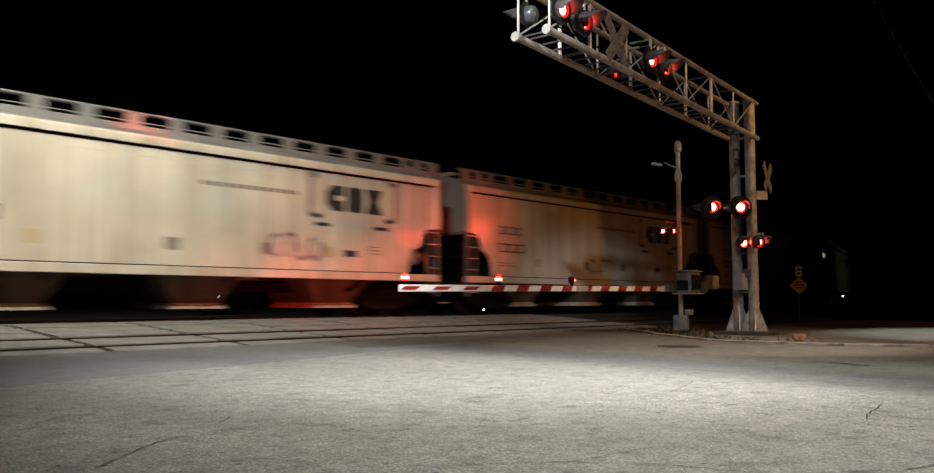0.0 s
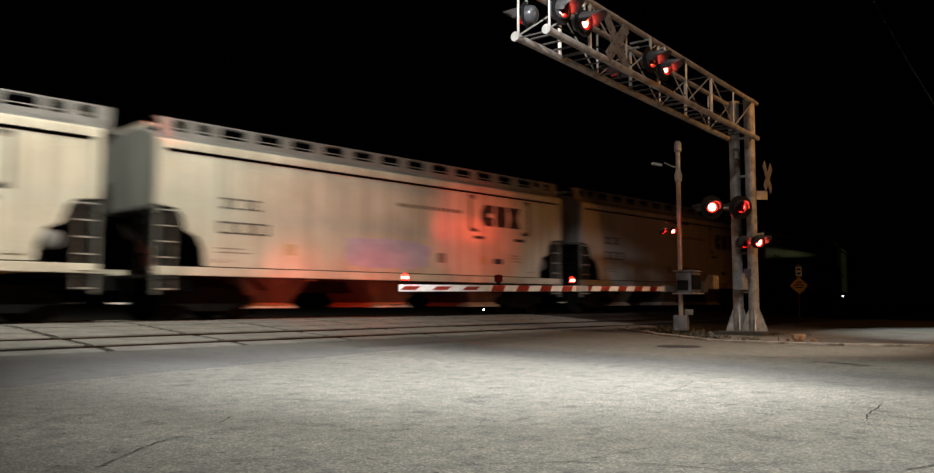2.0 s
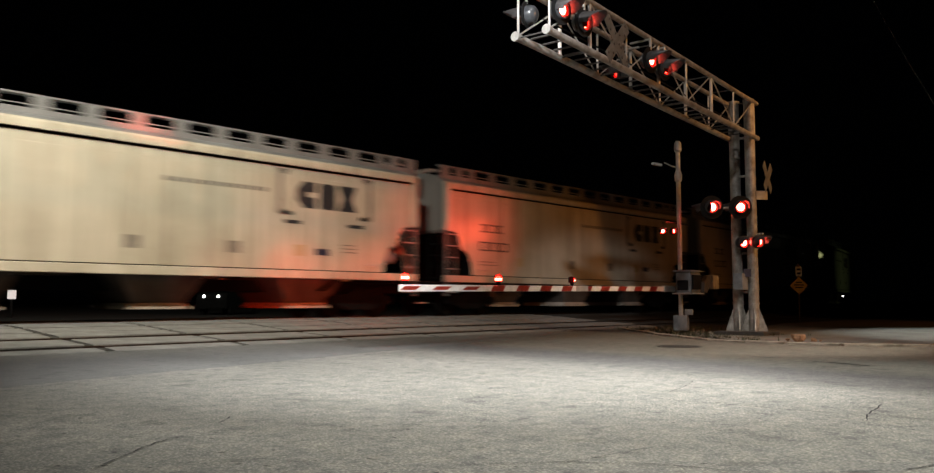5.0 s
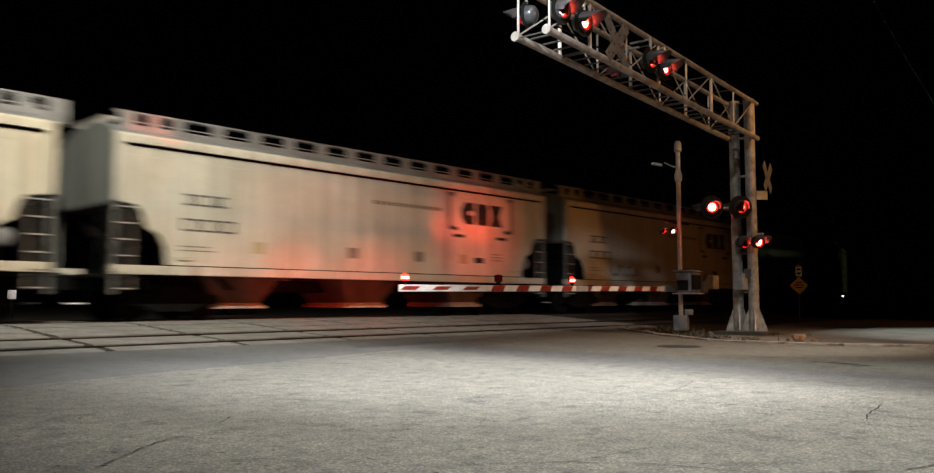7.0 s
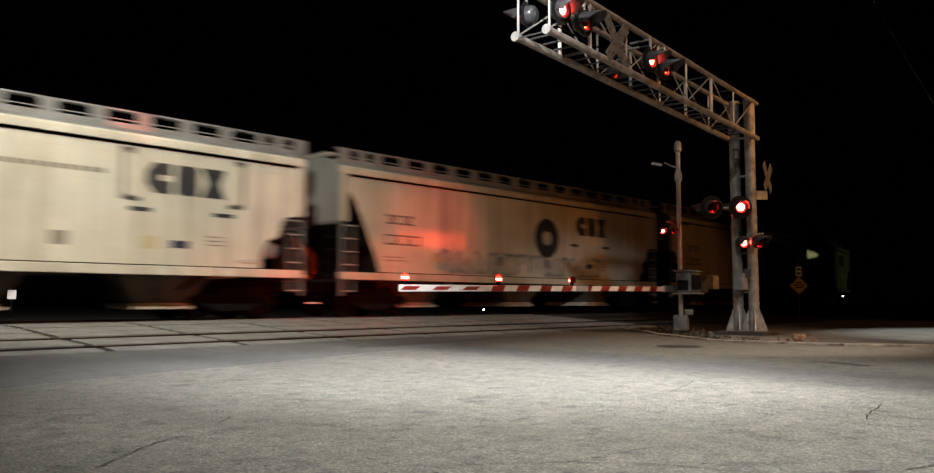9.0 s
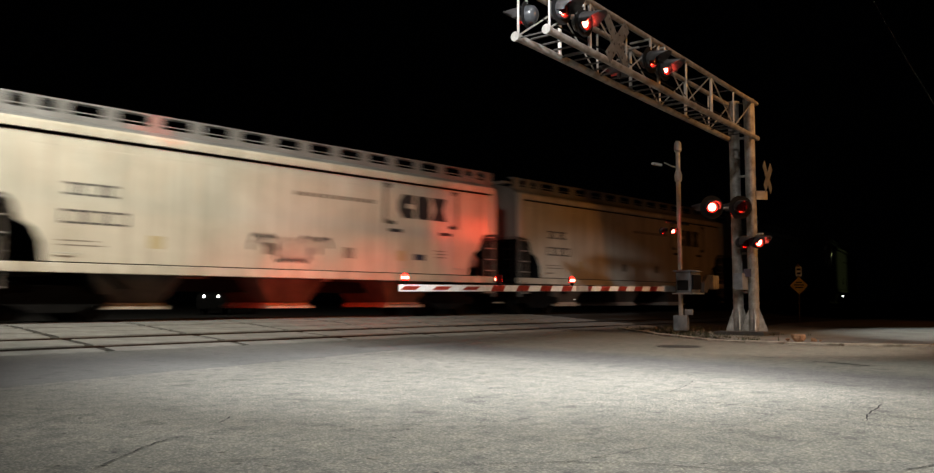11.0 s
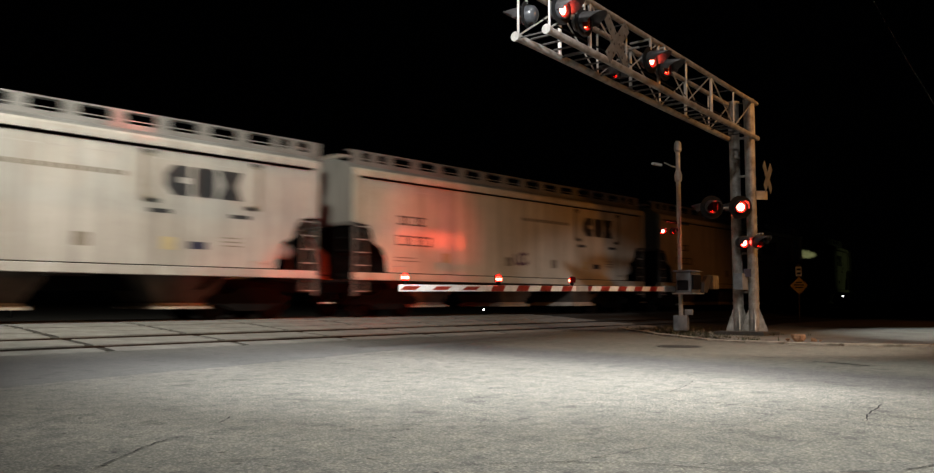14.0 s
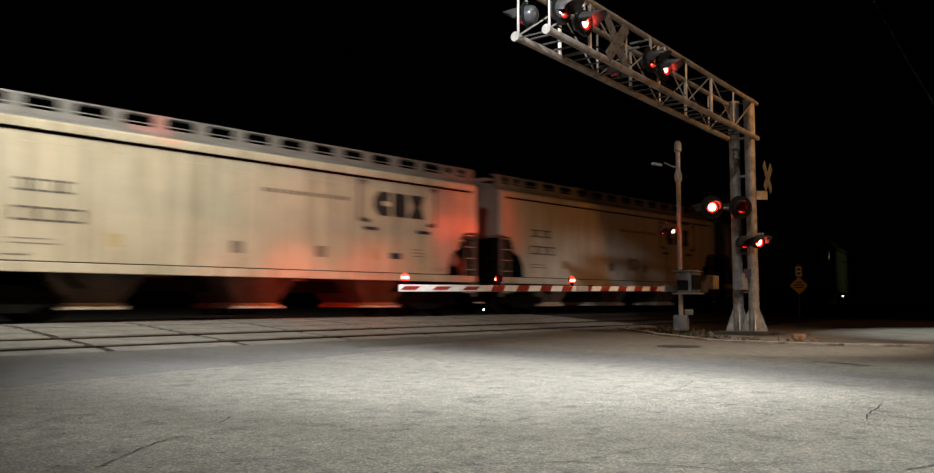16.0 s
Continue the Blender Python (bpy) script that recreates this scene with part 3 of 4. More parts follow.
def hopper_car(key, label, shapes, marks, big=False):
    car = thing("covered_hopper_car", label, "freight car", group="hopper cars of the passing train")
    side_turn = Matrix.Rotation(math.pi, 4, "Z")
    body = part("side_sheet", shapes.side[key], None, car)
    back = Matrix.Translation((shapes.body, 0, 0)) @ side_turn
    part("side_sheet", shapes.side[key], None, car, at=back)
    part("eave_rail", shapes.eave[key], None, car, at=pose(0, -HALF, EAVE))
    part("eave_rail", shapes.eave[key], None, car, at=back @ pose(0, -HALF, EAVE))
    part("side_sill", shapes.sill[key], None, car, at=pose(0, -HALF, 0))
    part("side_sill", shapes.sill[key], None, car, at=back @ pose(0, -HALF, 0))
    for x in (0, shapes.body - 0.18):
        for y in (-HALF, HALF):
            part("corner_post", shapes.post[key], None, car, at=pose(x, y, 0))
            part("corner_stile", shapes.low_post, None, car, "grimy dark corner stile", at=pose(x if x == 0 else x + 0.09, y, 0))
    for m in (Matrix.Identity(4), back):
        part("eave_gutter", shapes.eave_shadow, None, car, "black strip in the eave gap, standing for the shadow there", at=m)
    part("side_seam", shapes.seam[key], None, body)
    for x, z in ((1.5, 1.5), (shapes.body - 1.95, 1.5)):
        part("grab_iron", shapes.hold_bar, None, car, at=pose(x, -HALF, z))
    part("roof", shapes.roof, None, car, "dull galvanised roof")
    part("hatch_cover", shapes.hatch, None, car)
    for m in (Matrix.Identity(4), back):
        part("cross_walk", shapes.cross_walk, None, car, "pale open grating across the end of the roof", at=m)
    part("end_sheet", shapes.end, None, car, "dull grey end sheet", at=pose(0.0, 0, 0))
    part("end_beam", shapes.end_beam, None, car)
    part("end_sheet", shapes.end, None, car, "dull grey end sheet", at=pose(shapes.body - 0.05, 0, 0))
    part("end_beam", shapes.end_beam, None, car, at=back)
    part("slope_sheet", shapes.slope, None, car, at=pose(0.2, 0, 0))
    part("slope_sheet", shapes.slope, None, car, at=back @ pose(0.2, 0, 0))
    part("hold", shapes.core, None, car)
    part("air_reservoir", shapes.tank, None, car, "dull grey air tank in the end cutaway", at=pose(shapes.body - 0.9, -HALF + 0.08, 1.8))
    for k in range(3):
        h = part("hopper", shapes.hopper, None, car, at=pose(3.6 + (shapes.body - 7.2) / 2 * k, 0, 0))
        part("outlet_gate", shapes.outlet, None, h, "rust-worn outlet gate")
    for m in (pose(0.06, -HALF - 0.03, 0), back @ pose(0.06, HALF * 2 - HALF + 0.03, 0) @ Matrix.Scale(-1, 4, (0, 1, 0))):
        side = part("ladder", shapes.ladder, None, car, "grimy dark ladder with bright worn rungs", at=m)
        for k in range(6):
            part("ladder_rung", shapes.rung, None, side, at=pose(0, 0, 0.74 + 0.37 * k))
    part("end_ladder", shapes.end_ladder, None, car, at=pose(0.0, -HALF + 0.25, 0))
    part("end_ladder", shapes.end_ladder, None, car, at=back @ pose(0.0, -HALF + 0.25, 0))
    part("end_platform", shapes.platform, None, car)
    part("end_platform", shapes.platform, None, car, at=back)
    part("centre_sill", shapes.centre, None, car)
    part("coupler", shapes.coupler, None, car)
    for m in (pose(0, -1.15, 0), back @ pose(0, -1.15, 0)):
        lever = part("cut_lever", shapes.lever, None, car, "bright steel uncoupling lever", at=m)
        part("lever_hanger", shapes.lever_hanger, None, lever)
    part("coupler", shapes.coupler, None, car, at=back)
    for m in (pose(0, -1.05, EAVE + 0.25), back @ pose(-0.65, -1.05, EAVE + 0.25)):
        w = part("walk_base", shapes.walk_low, None, car, at=m)
        part("walk_rail", shapes.walk_top, None, w)
        part("walk_wire", shapes.walk_wire, None, w)
        edge, far = WALK_FROM, shapes.body + WALK_OVER
        for c, half in [(s, l / 2) for s, l in slot_list(shapes.body)] + [(far + 9, 9)]:
            hi = min(c - half, far)
            n = round(hi - edge, 3)
            if n not in shapes.brackets:
                shapes.brackets[n] = mesh_of(box(0, n, -0.11, -0.05, 0.13, 0.41), "walk_bracket", M_ROOF)
            part("walk_bracket", shapes.brackets[n], None, w, at=pose(edge, 0, 0))
            edge = c + half
    for x in (1.75, shapes.body - 1.75):
        truck = part("truck", shapes.bolster, None, car, "dark grimy truck", at=pose(x, 0, 0))
        for y in (-1.02, 1.02):
            part("side_frame", shapes.side_frame, None, truck, at=pose(0, y, 0))
        for dx in (-0.88, 0.88):
            WHEELS.append((car, part("wheelset", shapes.wheelset, None, truck, at=pose(dx, 0, 0.455))))
    for nm, me in marks:
        part(nm, me, None, body)
    return car


WHEELS = []
SHAPES, SHAPES_BIG = CarMeshes(), CarMeshes(True, BODY + 1.44)
MARKS = marks_meshes()


def spray(body, name, material, x0, x1, z0, z1, seed, label):
    """A sprayed scrawl: a row of bent strokes, no letters."""
    rng = random.Random(seed)
    n = max(3, int((x1 - x0) / 0.35))
    for k in range(n):
        bm = bmesh.new()
        cx, w = x0 + (x1 - x0) * (k + 0.5) / n, (x1 - x0) / n * 0.6
        a0, sweep, last = rng.uniform(0, 6), rng.uniform(3.0, 5.5), None
        for j in range(13):
            a = a0 + sweep * j / 12
            r = rng.uniform(0.85, 1.08)
            c = Vector((cx + w * math.cos(a) * r, (z0 + z1) / 2 + (z1 - z0) / 2 * math.sin(a) * r))
            o = Vector((math.cos(a), math.sin(a))) * 0.045
            cur = [bm.verts.new((p.x, -HALF - 0.006 - 0.0004 * k, p.y)) for p in (c - o, c + o)]
            if last:
                bm.faces.new((last[0], last[1], cur[1], cur[0]))
            last = cur
        part(name, bm, material, body, label)


def slab(body, material, x0, x1, z0, z1, seed, label):
    rng = random.Random(seed)
    n = 28
    o = []
    for k in range(n):
        a = 2 * math.pi * k / n
        r = rng.uniform(0.86, 1.08)
        ca, sa = math.cos(a), math.sin(a)
        o.append(((x0 + x1) / 2 + (x1 - x0) / 2 * r * math.copysign(abs(ca) ** 0.35, ca), (z0 + z1) / 2 + (z1 - z0) / 2 * r * math.copysign(abs(sa) ** 0.35, sa)))
    part("spray_paint", prism(o, "y", -HALF - 0.008, -HALF + 0.01), material, body, label)


def build_train():
    cars = []
    kinds = {2: "grey", 3: "tan", 4: "tan", 6: "cream", 7: "tan", 10: "grey", 12: "tan", 14: "tan", 16: "grey"}
    words = {"cream": "cream covered hopper car with bold black block emblem, streaked", "grey": "pale grey covered hopper car with black block emblem, weathered", "tan": "tan covered hopper car with black block emblem, dusty and streaked"}
    for n in range(-1, 20):
        key = kinds.get(n, "cream")
        big = n == 7
        car = hopper_car(key, "dingy tan hopper car with round black medallion, sprayed along the sill" if big else words[key], SHAPES_BIG if big else SHAPES, MARKS if not big else [m for m in MARKS if m[0] not in ("emblem_bracket", "bracket_foot", "bracket_cap", "slogan_bar")], big)
        body = [c for c in car.children if c.name.startswith("side_sheet")][0]
        if n == -1:
            spray(body, "spray_paint", M_TAG1, 9.6, 11.2, 1.6, 2.25, 4, "dark violet sprayed scrawl")
        if n == 0:
            spray(body, "spray_paint", M_TAG3, 7.0, 8.6, 1.6, 2.1, 5, "grey sprayed scrawl")
        if n == 1:
            slab(body, M_TAG2, 5.6, 8.9, 1.45, 2.3, 6, "pale lilac sprayed block")
        if n == 2:
            spray(body, "spray_paint", M_TAG1, 8.0, 9.2, 1.5, 2.0, 15, "thin sprayed scrawl")
        if n == 6:
            spray(body, "spray_paint", M_TAG3, 3.2, 5.0, 1.5, 1.9, 9, "thin sprayed scrawl")
        if n == 7:
            ring = lathe([(0.26, -0.012), (0.72, -0.012), (0.72, 0.0), (0.26, 0.0)], 28, caps=False)
            part("medallion", ring, M_INK, body, "round black medallion", at=pose(9.5, -HALF + 0.001, 2.76, -90, 0, 0))
            for k in range(4):
                spray(body, "spray_paint", M_TAG3, 4.0 + 2.3 * k, 6.2 + 2.3 * k, 1.36, 2.1, 20 + k, "grey sprayed scrawl along the sill")
        if n == 8:
            spray(body, "spray_paint", M_INK, 6.3, 8.8, 1.5, 2.2, 31, "black sprayed scrawl")
        if n == 11:
            spray(body, "spray_paint", M_TAG1, 7.2, 7.9, 1.75, 2.15, 41, "small sprayed scrawl")
        if n == 13:
            spray(body, "spray_paint", M_TAG1, 8.2, 8.9, 1.75, 2.2, 43, "small sprayed scrawl")
        cars.append((n, car))
    return cars


CARS = build_train()
START, SPEED, EXTRA = 19.64, 13.835, 1.44       # place of the first full car, metres a second, extra length of the odd car


def car_rows(n):
    x = START + CAR * n + (EXTRA if n >= 8 else 0.0)
    rows = []
    for k in range(161):
        a = x - SPEED * 0.1 * k
        b = a + BODY
        rows.append((0.1 * k, pose(a, 19.8 + bend(a), RAIL_TOP, 0, 0, math.degrees(math.atan2(bend(b) - bend(a), BODY)))))
    return rows


# ---- crossing signals ----
ARM = radians(4.2)                                # the arms lie 4.2 degrees off the track's line
OUT = Vector((-math.cos(ARM), -math.sin(ARM), 0))  # from the column out over the road
NEARSIDE = Vector((math.sin(ARM), -math.cos(ARM), 0))  # toward the traffic that comes from the camera's side
FLASHERS = []                                     # added shutters that turn about the lamps to make them flash: object, place, phase


def flasher(parent, where, toward, phase, dia=0.5, beam=None, size=1.0):
    """A signal head: round background, housing, hood, lamp, and an added half-round shutter that turns about the lamp
    to make it flash.
    """
    d = Vector(toward).normalized()
    side = d.cross(Vector((0, 0, 1))).normalized()
    up = side.cross(d)
    m = Matrix((( side.x, d.x, up.x, where[0]), (side.y, d.y, up.y, where[1]), (side.z, d.z, up.z, where[2]), (0, 0, 0, 1)))
    r = dia / 2
    R = 0.125
    turn = Euler((radians(-90), 0, 0)).to_matrix().to_4x4()

    def facing(bm):
        bmesh.ops.transform(bm, matrix=turn, verts=bm.verts[:])
        return bm
    back = facing(lathe([(R + 0.02, -0.02), (r - 0.01, -0.02), (r, -0.012), (r, 0.0), (R + 0.02, 0.0)], 28, caps=False))
    head = part("signal_head", back, M_BLACK, parent, "round black signal head with hood", at=m @ Matrix.Scale(size, 4))
    shell = facing(lathe([(0.0, -0.2), (0.08, -0.195), (0.13, -0.16), (R + 0.03, -0.1), (R + 0.035, 0.0), (R + 0.03, 0.06), (R + 0.012, 0.06), (R + 0.012, -0.1), (0.1, -0.15), (0.0, -0.17)], 24))
    part("housing", shell, M_HOUSING, head, "dark grey domed housing", smooth=True)
    # hood: a rolled sheet over the upper half, longer at the top
    bm = bmesh.new()
    n = 16
    rows = []
    for k in range(n + 1):
        a = math.pi * (-0.08 + 1.16 * k / n)
        length = 0.14 + 0.24 * max(0.0, math.sin(a))
        for rr in (R + 0.04, R + 0.046):
            rows.append([bm.verts.new((rr * math.cos(a), y, rr * math.sin(a) - y * 0.12)) for y in (0.02, 0.05 + length)])
    for k in range(n):
        a0, b0, a1, b1 = rows[2 * k], rows[2 * k + 1], rows[2 * k + 2], rows[2 * k + 3]
        for u, v, w, z in ((a0[0], a0[1], a1[1], a1[0]), (b0[0], b1[0], b1[1], b0[1]), (a0[1], b0[1], b1[1], a1[1])):
            bm.faces.new((u, v, w, z))
    part("hood", bm, M_VISOR, head, smooth=True)
    lit = facing(lathe([(0.0, 0.0), (0.112, 0.0), (0.108, 0.012), (0.06, 0.02), (0.0, 0.024)], 20))
    part("lamp", lit, M_BULB, head, "lit red lamp")
    core = facing(lathe([(0.0, 0.018), (0.092, 0.016), (0.06, 0.032), (0.0, 0.038)], 16))
    part("filament", core, M_BULB_CORE, head)
    # added half-round shutter, turned about the upright axis to hide the lamp between flashes
    bm = bmesh.new()
    n = 14
    ring = []
    for k in range(n + 1):
        a = math.pi + math.pi * k / n
        ring.append([bm.verts.new((0.117 * math.cos(a), 0.117 * math.sin(a), z)) for z in (-0.115, 0.115)])
    for a, b in zip(ring, ring[1:]):
        bm.faces.new((a[0], b[0], b[1], a[1]))
    shade = part("shade", bm, M_SHUTTER, head, "dark red turning shutter, added to make the lamp flash", smooth=True)
    FLASHERS.append((shade, phase))
    if beam:
        power, cone, target, spread, wide = beam
        p = parent.matrix_basis.translation + Vector(where) + d * 0.07
        if wide:
            lamp("signal_beam", "SPOT", p, power * wide, (1.0, 0.05, 0.02), target, 0.03, 34, 1.0)
        for k in spread:      # the lens spreads its beam to the sides
            lamp("signal_beam", "SPOT", p, power / len(spread), (1.0, 0.075, 0.03), (target[0] + k, target[1], target[2]), 0.03, cone, 1.0)
    return head


def cross_buck(parent, centre, right, size, tilt=0.0):
    """Two crossed boards with bolts."""
    n = right.cross(Vector((0, 0, 1)))
    m = Matrix(((right.x, n.x, 0, centre[0]), (right.y, n.y, 0, centre[1]), (0, 0, 1, centre[2]), (0, 0, 0, 1)))
    for k, a in enumerate((45, -45)):
        b = part("crossing_board", box(-size, size, -0.006, 0.006, -0.115, 0.115, 0.004), M_BOARD, parent, "weathered back of a crossed board" if k == 0 else "", at=m @ pose(0, 0.014 * k, 0, 0, a, 0))
        for j in range(7):
            x = -size * 0.85 + size * 1.7 * j / 6
            part("bolt", BOLT, None, b, at=pose(x, -0.008, 0.05 * (-1) ** j))


BOLT = mesh_of(box(-0.018, 0.018, -0.012, 0.0, -0.018, 0.018, 0.004), "bolt", M_CAST)


def cantilever():
    foot = Vector((19.37, 8.65, 0.03))
    root = thing("signal_cantilever", "galvanised truss cantilever with red crossing signals over the road", "crossing signal", at=Matrix.Translation(foot))
    R = foot

    def local(along, off, z, rise=True):
        p = OUT * along + NEARSIDE * off
        return Vector((p.x, p.y, z + (0.028 * along if rise else 0)))
    low, high, w, span = 4.80, 5.67, 0.3, 9.25
    for off in (-0.19, 0.19):
        c = part("column", tube([local(0, off, 0.05, False), local(0, off, 5.7, False)], 0.125, seg=18), M_GALV, root, "streaked galvanised column", smooth=False)
        for k in range(4):
            a = math.pi / 2 * k + 0.5
            d = Vector((math.cos(a), math.sin(a), 0))
            b = local(0, off, 0.06, False)
            bm = bmesh.new()
            t = Vector((-d.y, d.x, 0)) * 0.012
            o = [b + d * 0.11, b + d * 0.3, b + d * 0.3 + Vector((0, 0, 0.05)), b + d * 0.12 + Vector((0, 0, 0.55))]
            va = [bm.verts.new(p + t) for p in o]
            vb = [bm.verts.new(p - t) for p in o]
            bm.faces.new(va)
            bm.faces.new(list(reversed(vb)))
            for i in range(4):
                bm.faces.new((va[i], vb[i], vb[(i + 1) % 4], va[(i + 1) % 4]))
            part("base_gusset", bm, M_GALV, c)
        part("column_cap", tube([local(0, off, 5.7, False), local(0, off, 5.74, False)], 0.14, seg=18), M_GALV, c)
    bp = box(-0.48, 0.48, -0.62, 0.62, -0.08, 0.06, 0.015)
    part("base_plate", bp, M_CAST, root, "dark base plate on a footing")
    for k in range(5):
        part("tie_bar", tube([local(0, -0.19, 1.0 + 0.95 * k, False), local(0, 0.19, 1.0 + 0.95 * k, False)], 0.03, seg=8), M_GALV, root)
    for off in (-w, w):
        for z, r in ((low, 0.062), (high, 0.052)):
            ch = part("chord", tube([local(-0.25, off, z), local(span, off, z)], r, seg=14), M_GALV, root, "long round truss chord")
            part("end_cap", tube([local(span, off, z), local(span + 0.04, off, z)], r * 1.3, seg=14), M_ALU, ch)
    bays = 7
    for off in (-w, w):
        for k in range(bays + 1):
            a = span * k / bays if k < bays else span - 0.06
            part("upright", tube([local(a, off, low), local(a, off, high)], 0.02 if k % 2 else 0.034, seg=8), M_ALU, root)
        for k in range(bays):
            a, b = span * k / bays, span * (k + 1) / bays
            z0, z1 = (low, high) if k % 2 else (high, low)
            part("diagonal", tube([local(a, off, z0), local(b, off, z1)], 0.014, seg=8), M_ALU, root)
    for k in range(bays + 1):
        a = min(span * k / bays, span - 0.06)
        for z in (low, high):
            part("cross_strut", tube([local(a, -w, z), local(a, w, z)], 0.015, seg=8), M_CAST, root)
    # walkway grating along the lower chords
    for k in range(26):
        a = 0.3 + 8.6 * k / 25
        p = local(a, 0, low + 0.05)
        part("grating_bar", box(-0.025, 0.025, -w + 0.06, w - 0.06, -0.01, 0.01), M_CAST, root, at=Matrix.Translation(p) @ pose(0, 0, 0, 0, 0, 4.2))
    part("cable", tube([local(0.0, 0.05, low + 0.3), local(3, 0.05, low + 0.28), local(6, 0.05, low + 0.33), local(9, 0.05, low + 0.3)], 0.014, seg=6), M_BLACK, root, "black cable run")
    part("conduit", tube([local(-0.24, 0.2, 0.6, False), local(-0.24, 0.2, 5.5, False)], 0.03, seg=8), M_BLACK, root, "dark conduit")
    part("junction_box", box(-0.16, 0.16, -0.12, 0.12, 1.2, 1.6, 0.015), M_GREYBOX, root, "grey junction box", at=Matrix.Translation(local(0.33, 0.0, -0.15, False)))
    part("blue_plate", box(-0.09, 0.09, -0.012, 0.012, 1.66, 1.86, 0.004), M_BLUEINK, root, "small blue plate", at=Matrix.Translation(local(0.3, 0.16, -0.3, False)) @ pose(0, 0, 0, 0, 0, -47))

    def put(along, off, z, toward, phase, **kw):
        p = local(along, off, z)
        h = flasher(root, (p.x, p.y, p.z), toward, phase, **kw)
        part("head_bracket", tube([(p.x, p.y, p.z + 0.2), (p.x, p.y, p.z + 0.42)], 0.025, seg=8), M_ALU, root)
        part("bracket_arm", tube([(p.x, p.y, p.z + 0.4), tuple(local(along, 0.0, z + 0.4))], 0.02, seg=8), M_ALU, root)
        return h
    toward = NEARSIDE + OUT * 0.1 - Vector((0, 0, 0.06))
    # heads that face the road on the camera's side
    for along, phase in ((9.02, 0), (8.32, 1), (5.86, 0), (5.25, 1)):
        put(along, 0.42, 5.17, toward, phase, dia=0.5)
    # heads that face the tracks
    put(8.78, -0.42, 5.33, -NEARSIDE + OUT * 0.2, 0, dia=0.46, beam=(5000, 8, (8.6, 18.6, 5.05), (0,), 0))
    put(5.5, -0.42, 5.2, -NEARSIDE + OUT * 0.5, 1, dia=0.46, beam=(5000, 7, (9.1, 18.6, 5.0), (0,), 0))
    # pair on the column for the side street, and the pair back to back with it that faces the tracks
    view = Vector((-0.734, -0.679, -0.02))
    bar = []
    for al, off, phase, beam in ((0.54, 0.12, 0, (21000, 5, (18.1, 18.2, 2.73), (-1.25, -0.7, -0.3, 0, 0.3, 0.7, 1.25), 0.07)), (0.96, -0.42, 1, (8000, 8.0, (20.1, 18.2, 3.15), (-1.6, -0.8, -0.2, 0.2, 0.6), 0.2))):
        p = local(al, off, 3.03, False)
        flasher(root, tuple(p), view, phase, dia=0.56)
        q = p - view * 0.42
        flasher(root, tuple(q), Vector(beam[2]) - foot - q, phase, dia=0.5, beam=beam)
        bar.append(p - view * 0.2)
    part("head_bracket", tube([bar[0] + (bar[0] - bar[1]) * 0.5, bar[1]], 0.03, seg=8), M_ALU, root)
    part("bracket_arm", tube([local(0.0, 0.0, 3.03, False), bar[0]], 0.03, seg=8), M_ALU, root)
    for al, off, phase in ((0.25, 0.06, 0), (0.25, 0.42, 1)):
        p = local(al, off, 2.2, False)
        flasher(root, tuple(p), NEARSIDE + OUT * 0.55, phase, dia=0.34, size=0.95)
    part("head_bracket", tube([local(-0.1, 0.15, 2.4, False), local(0.1, 0.5, 2.4, False)], 0.025, seg=8), M_ALU, root)
    c1 = local(7.05, 0.36, 5.2)
    cross_buck(root, c1, OUT, 0.52)
    c2 = local(-0.3, 0.5, 3.81, False)
    cross_buck(root, c2, Vector((0.99, 0.13, 0)), 0.44)
    part("track_plate", box(-0.16, 0.16, -0.006, 0.006, -0.11, 0.11, 0.003), M_ALU, root, "small pale plate", at=Matrix.Translation(local(-0.34, 0.32, 3.39, False)) @ pose(0, 0, 0, 0, 0, -45))
    return root


cantilever()


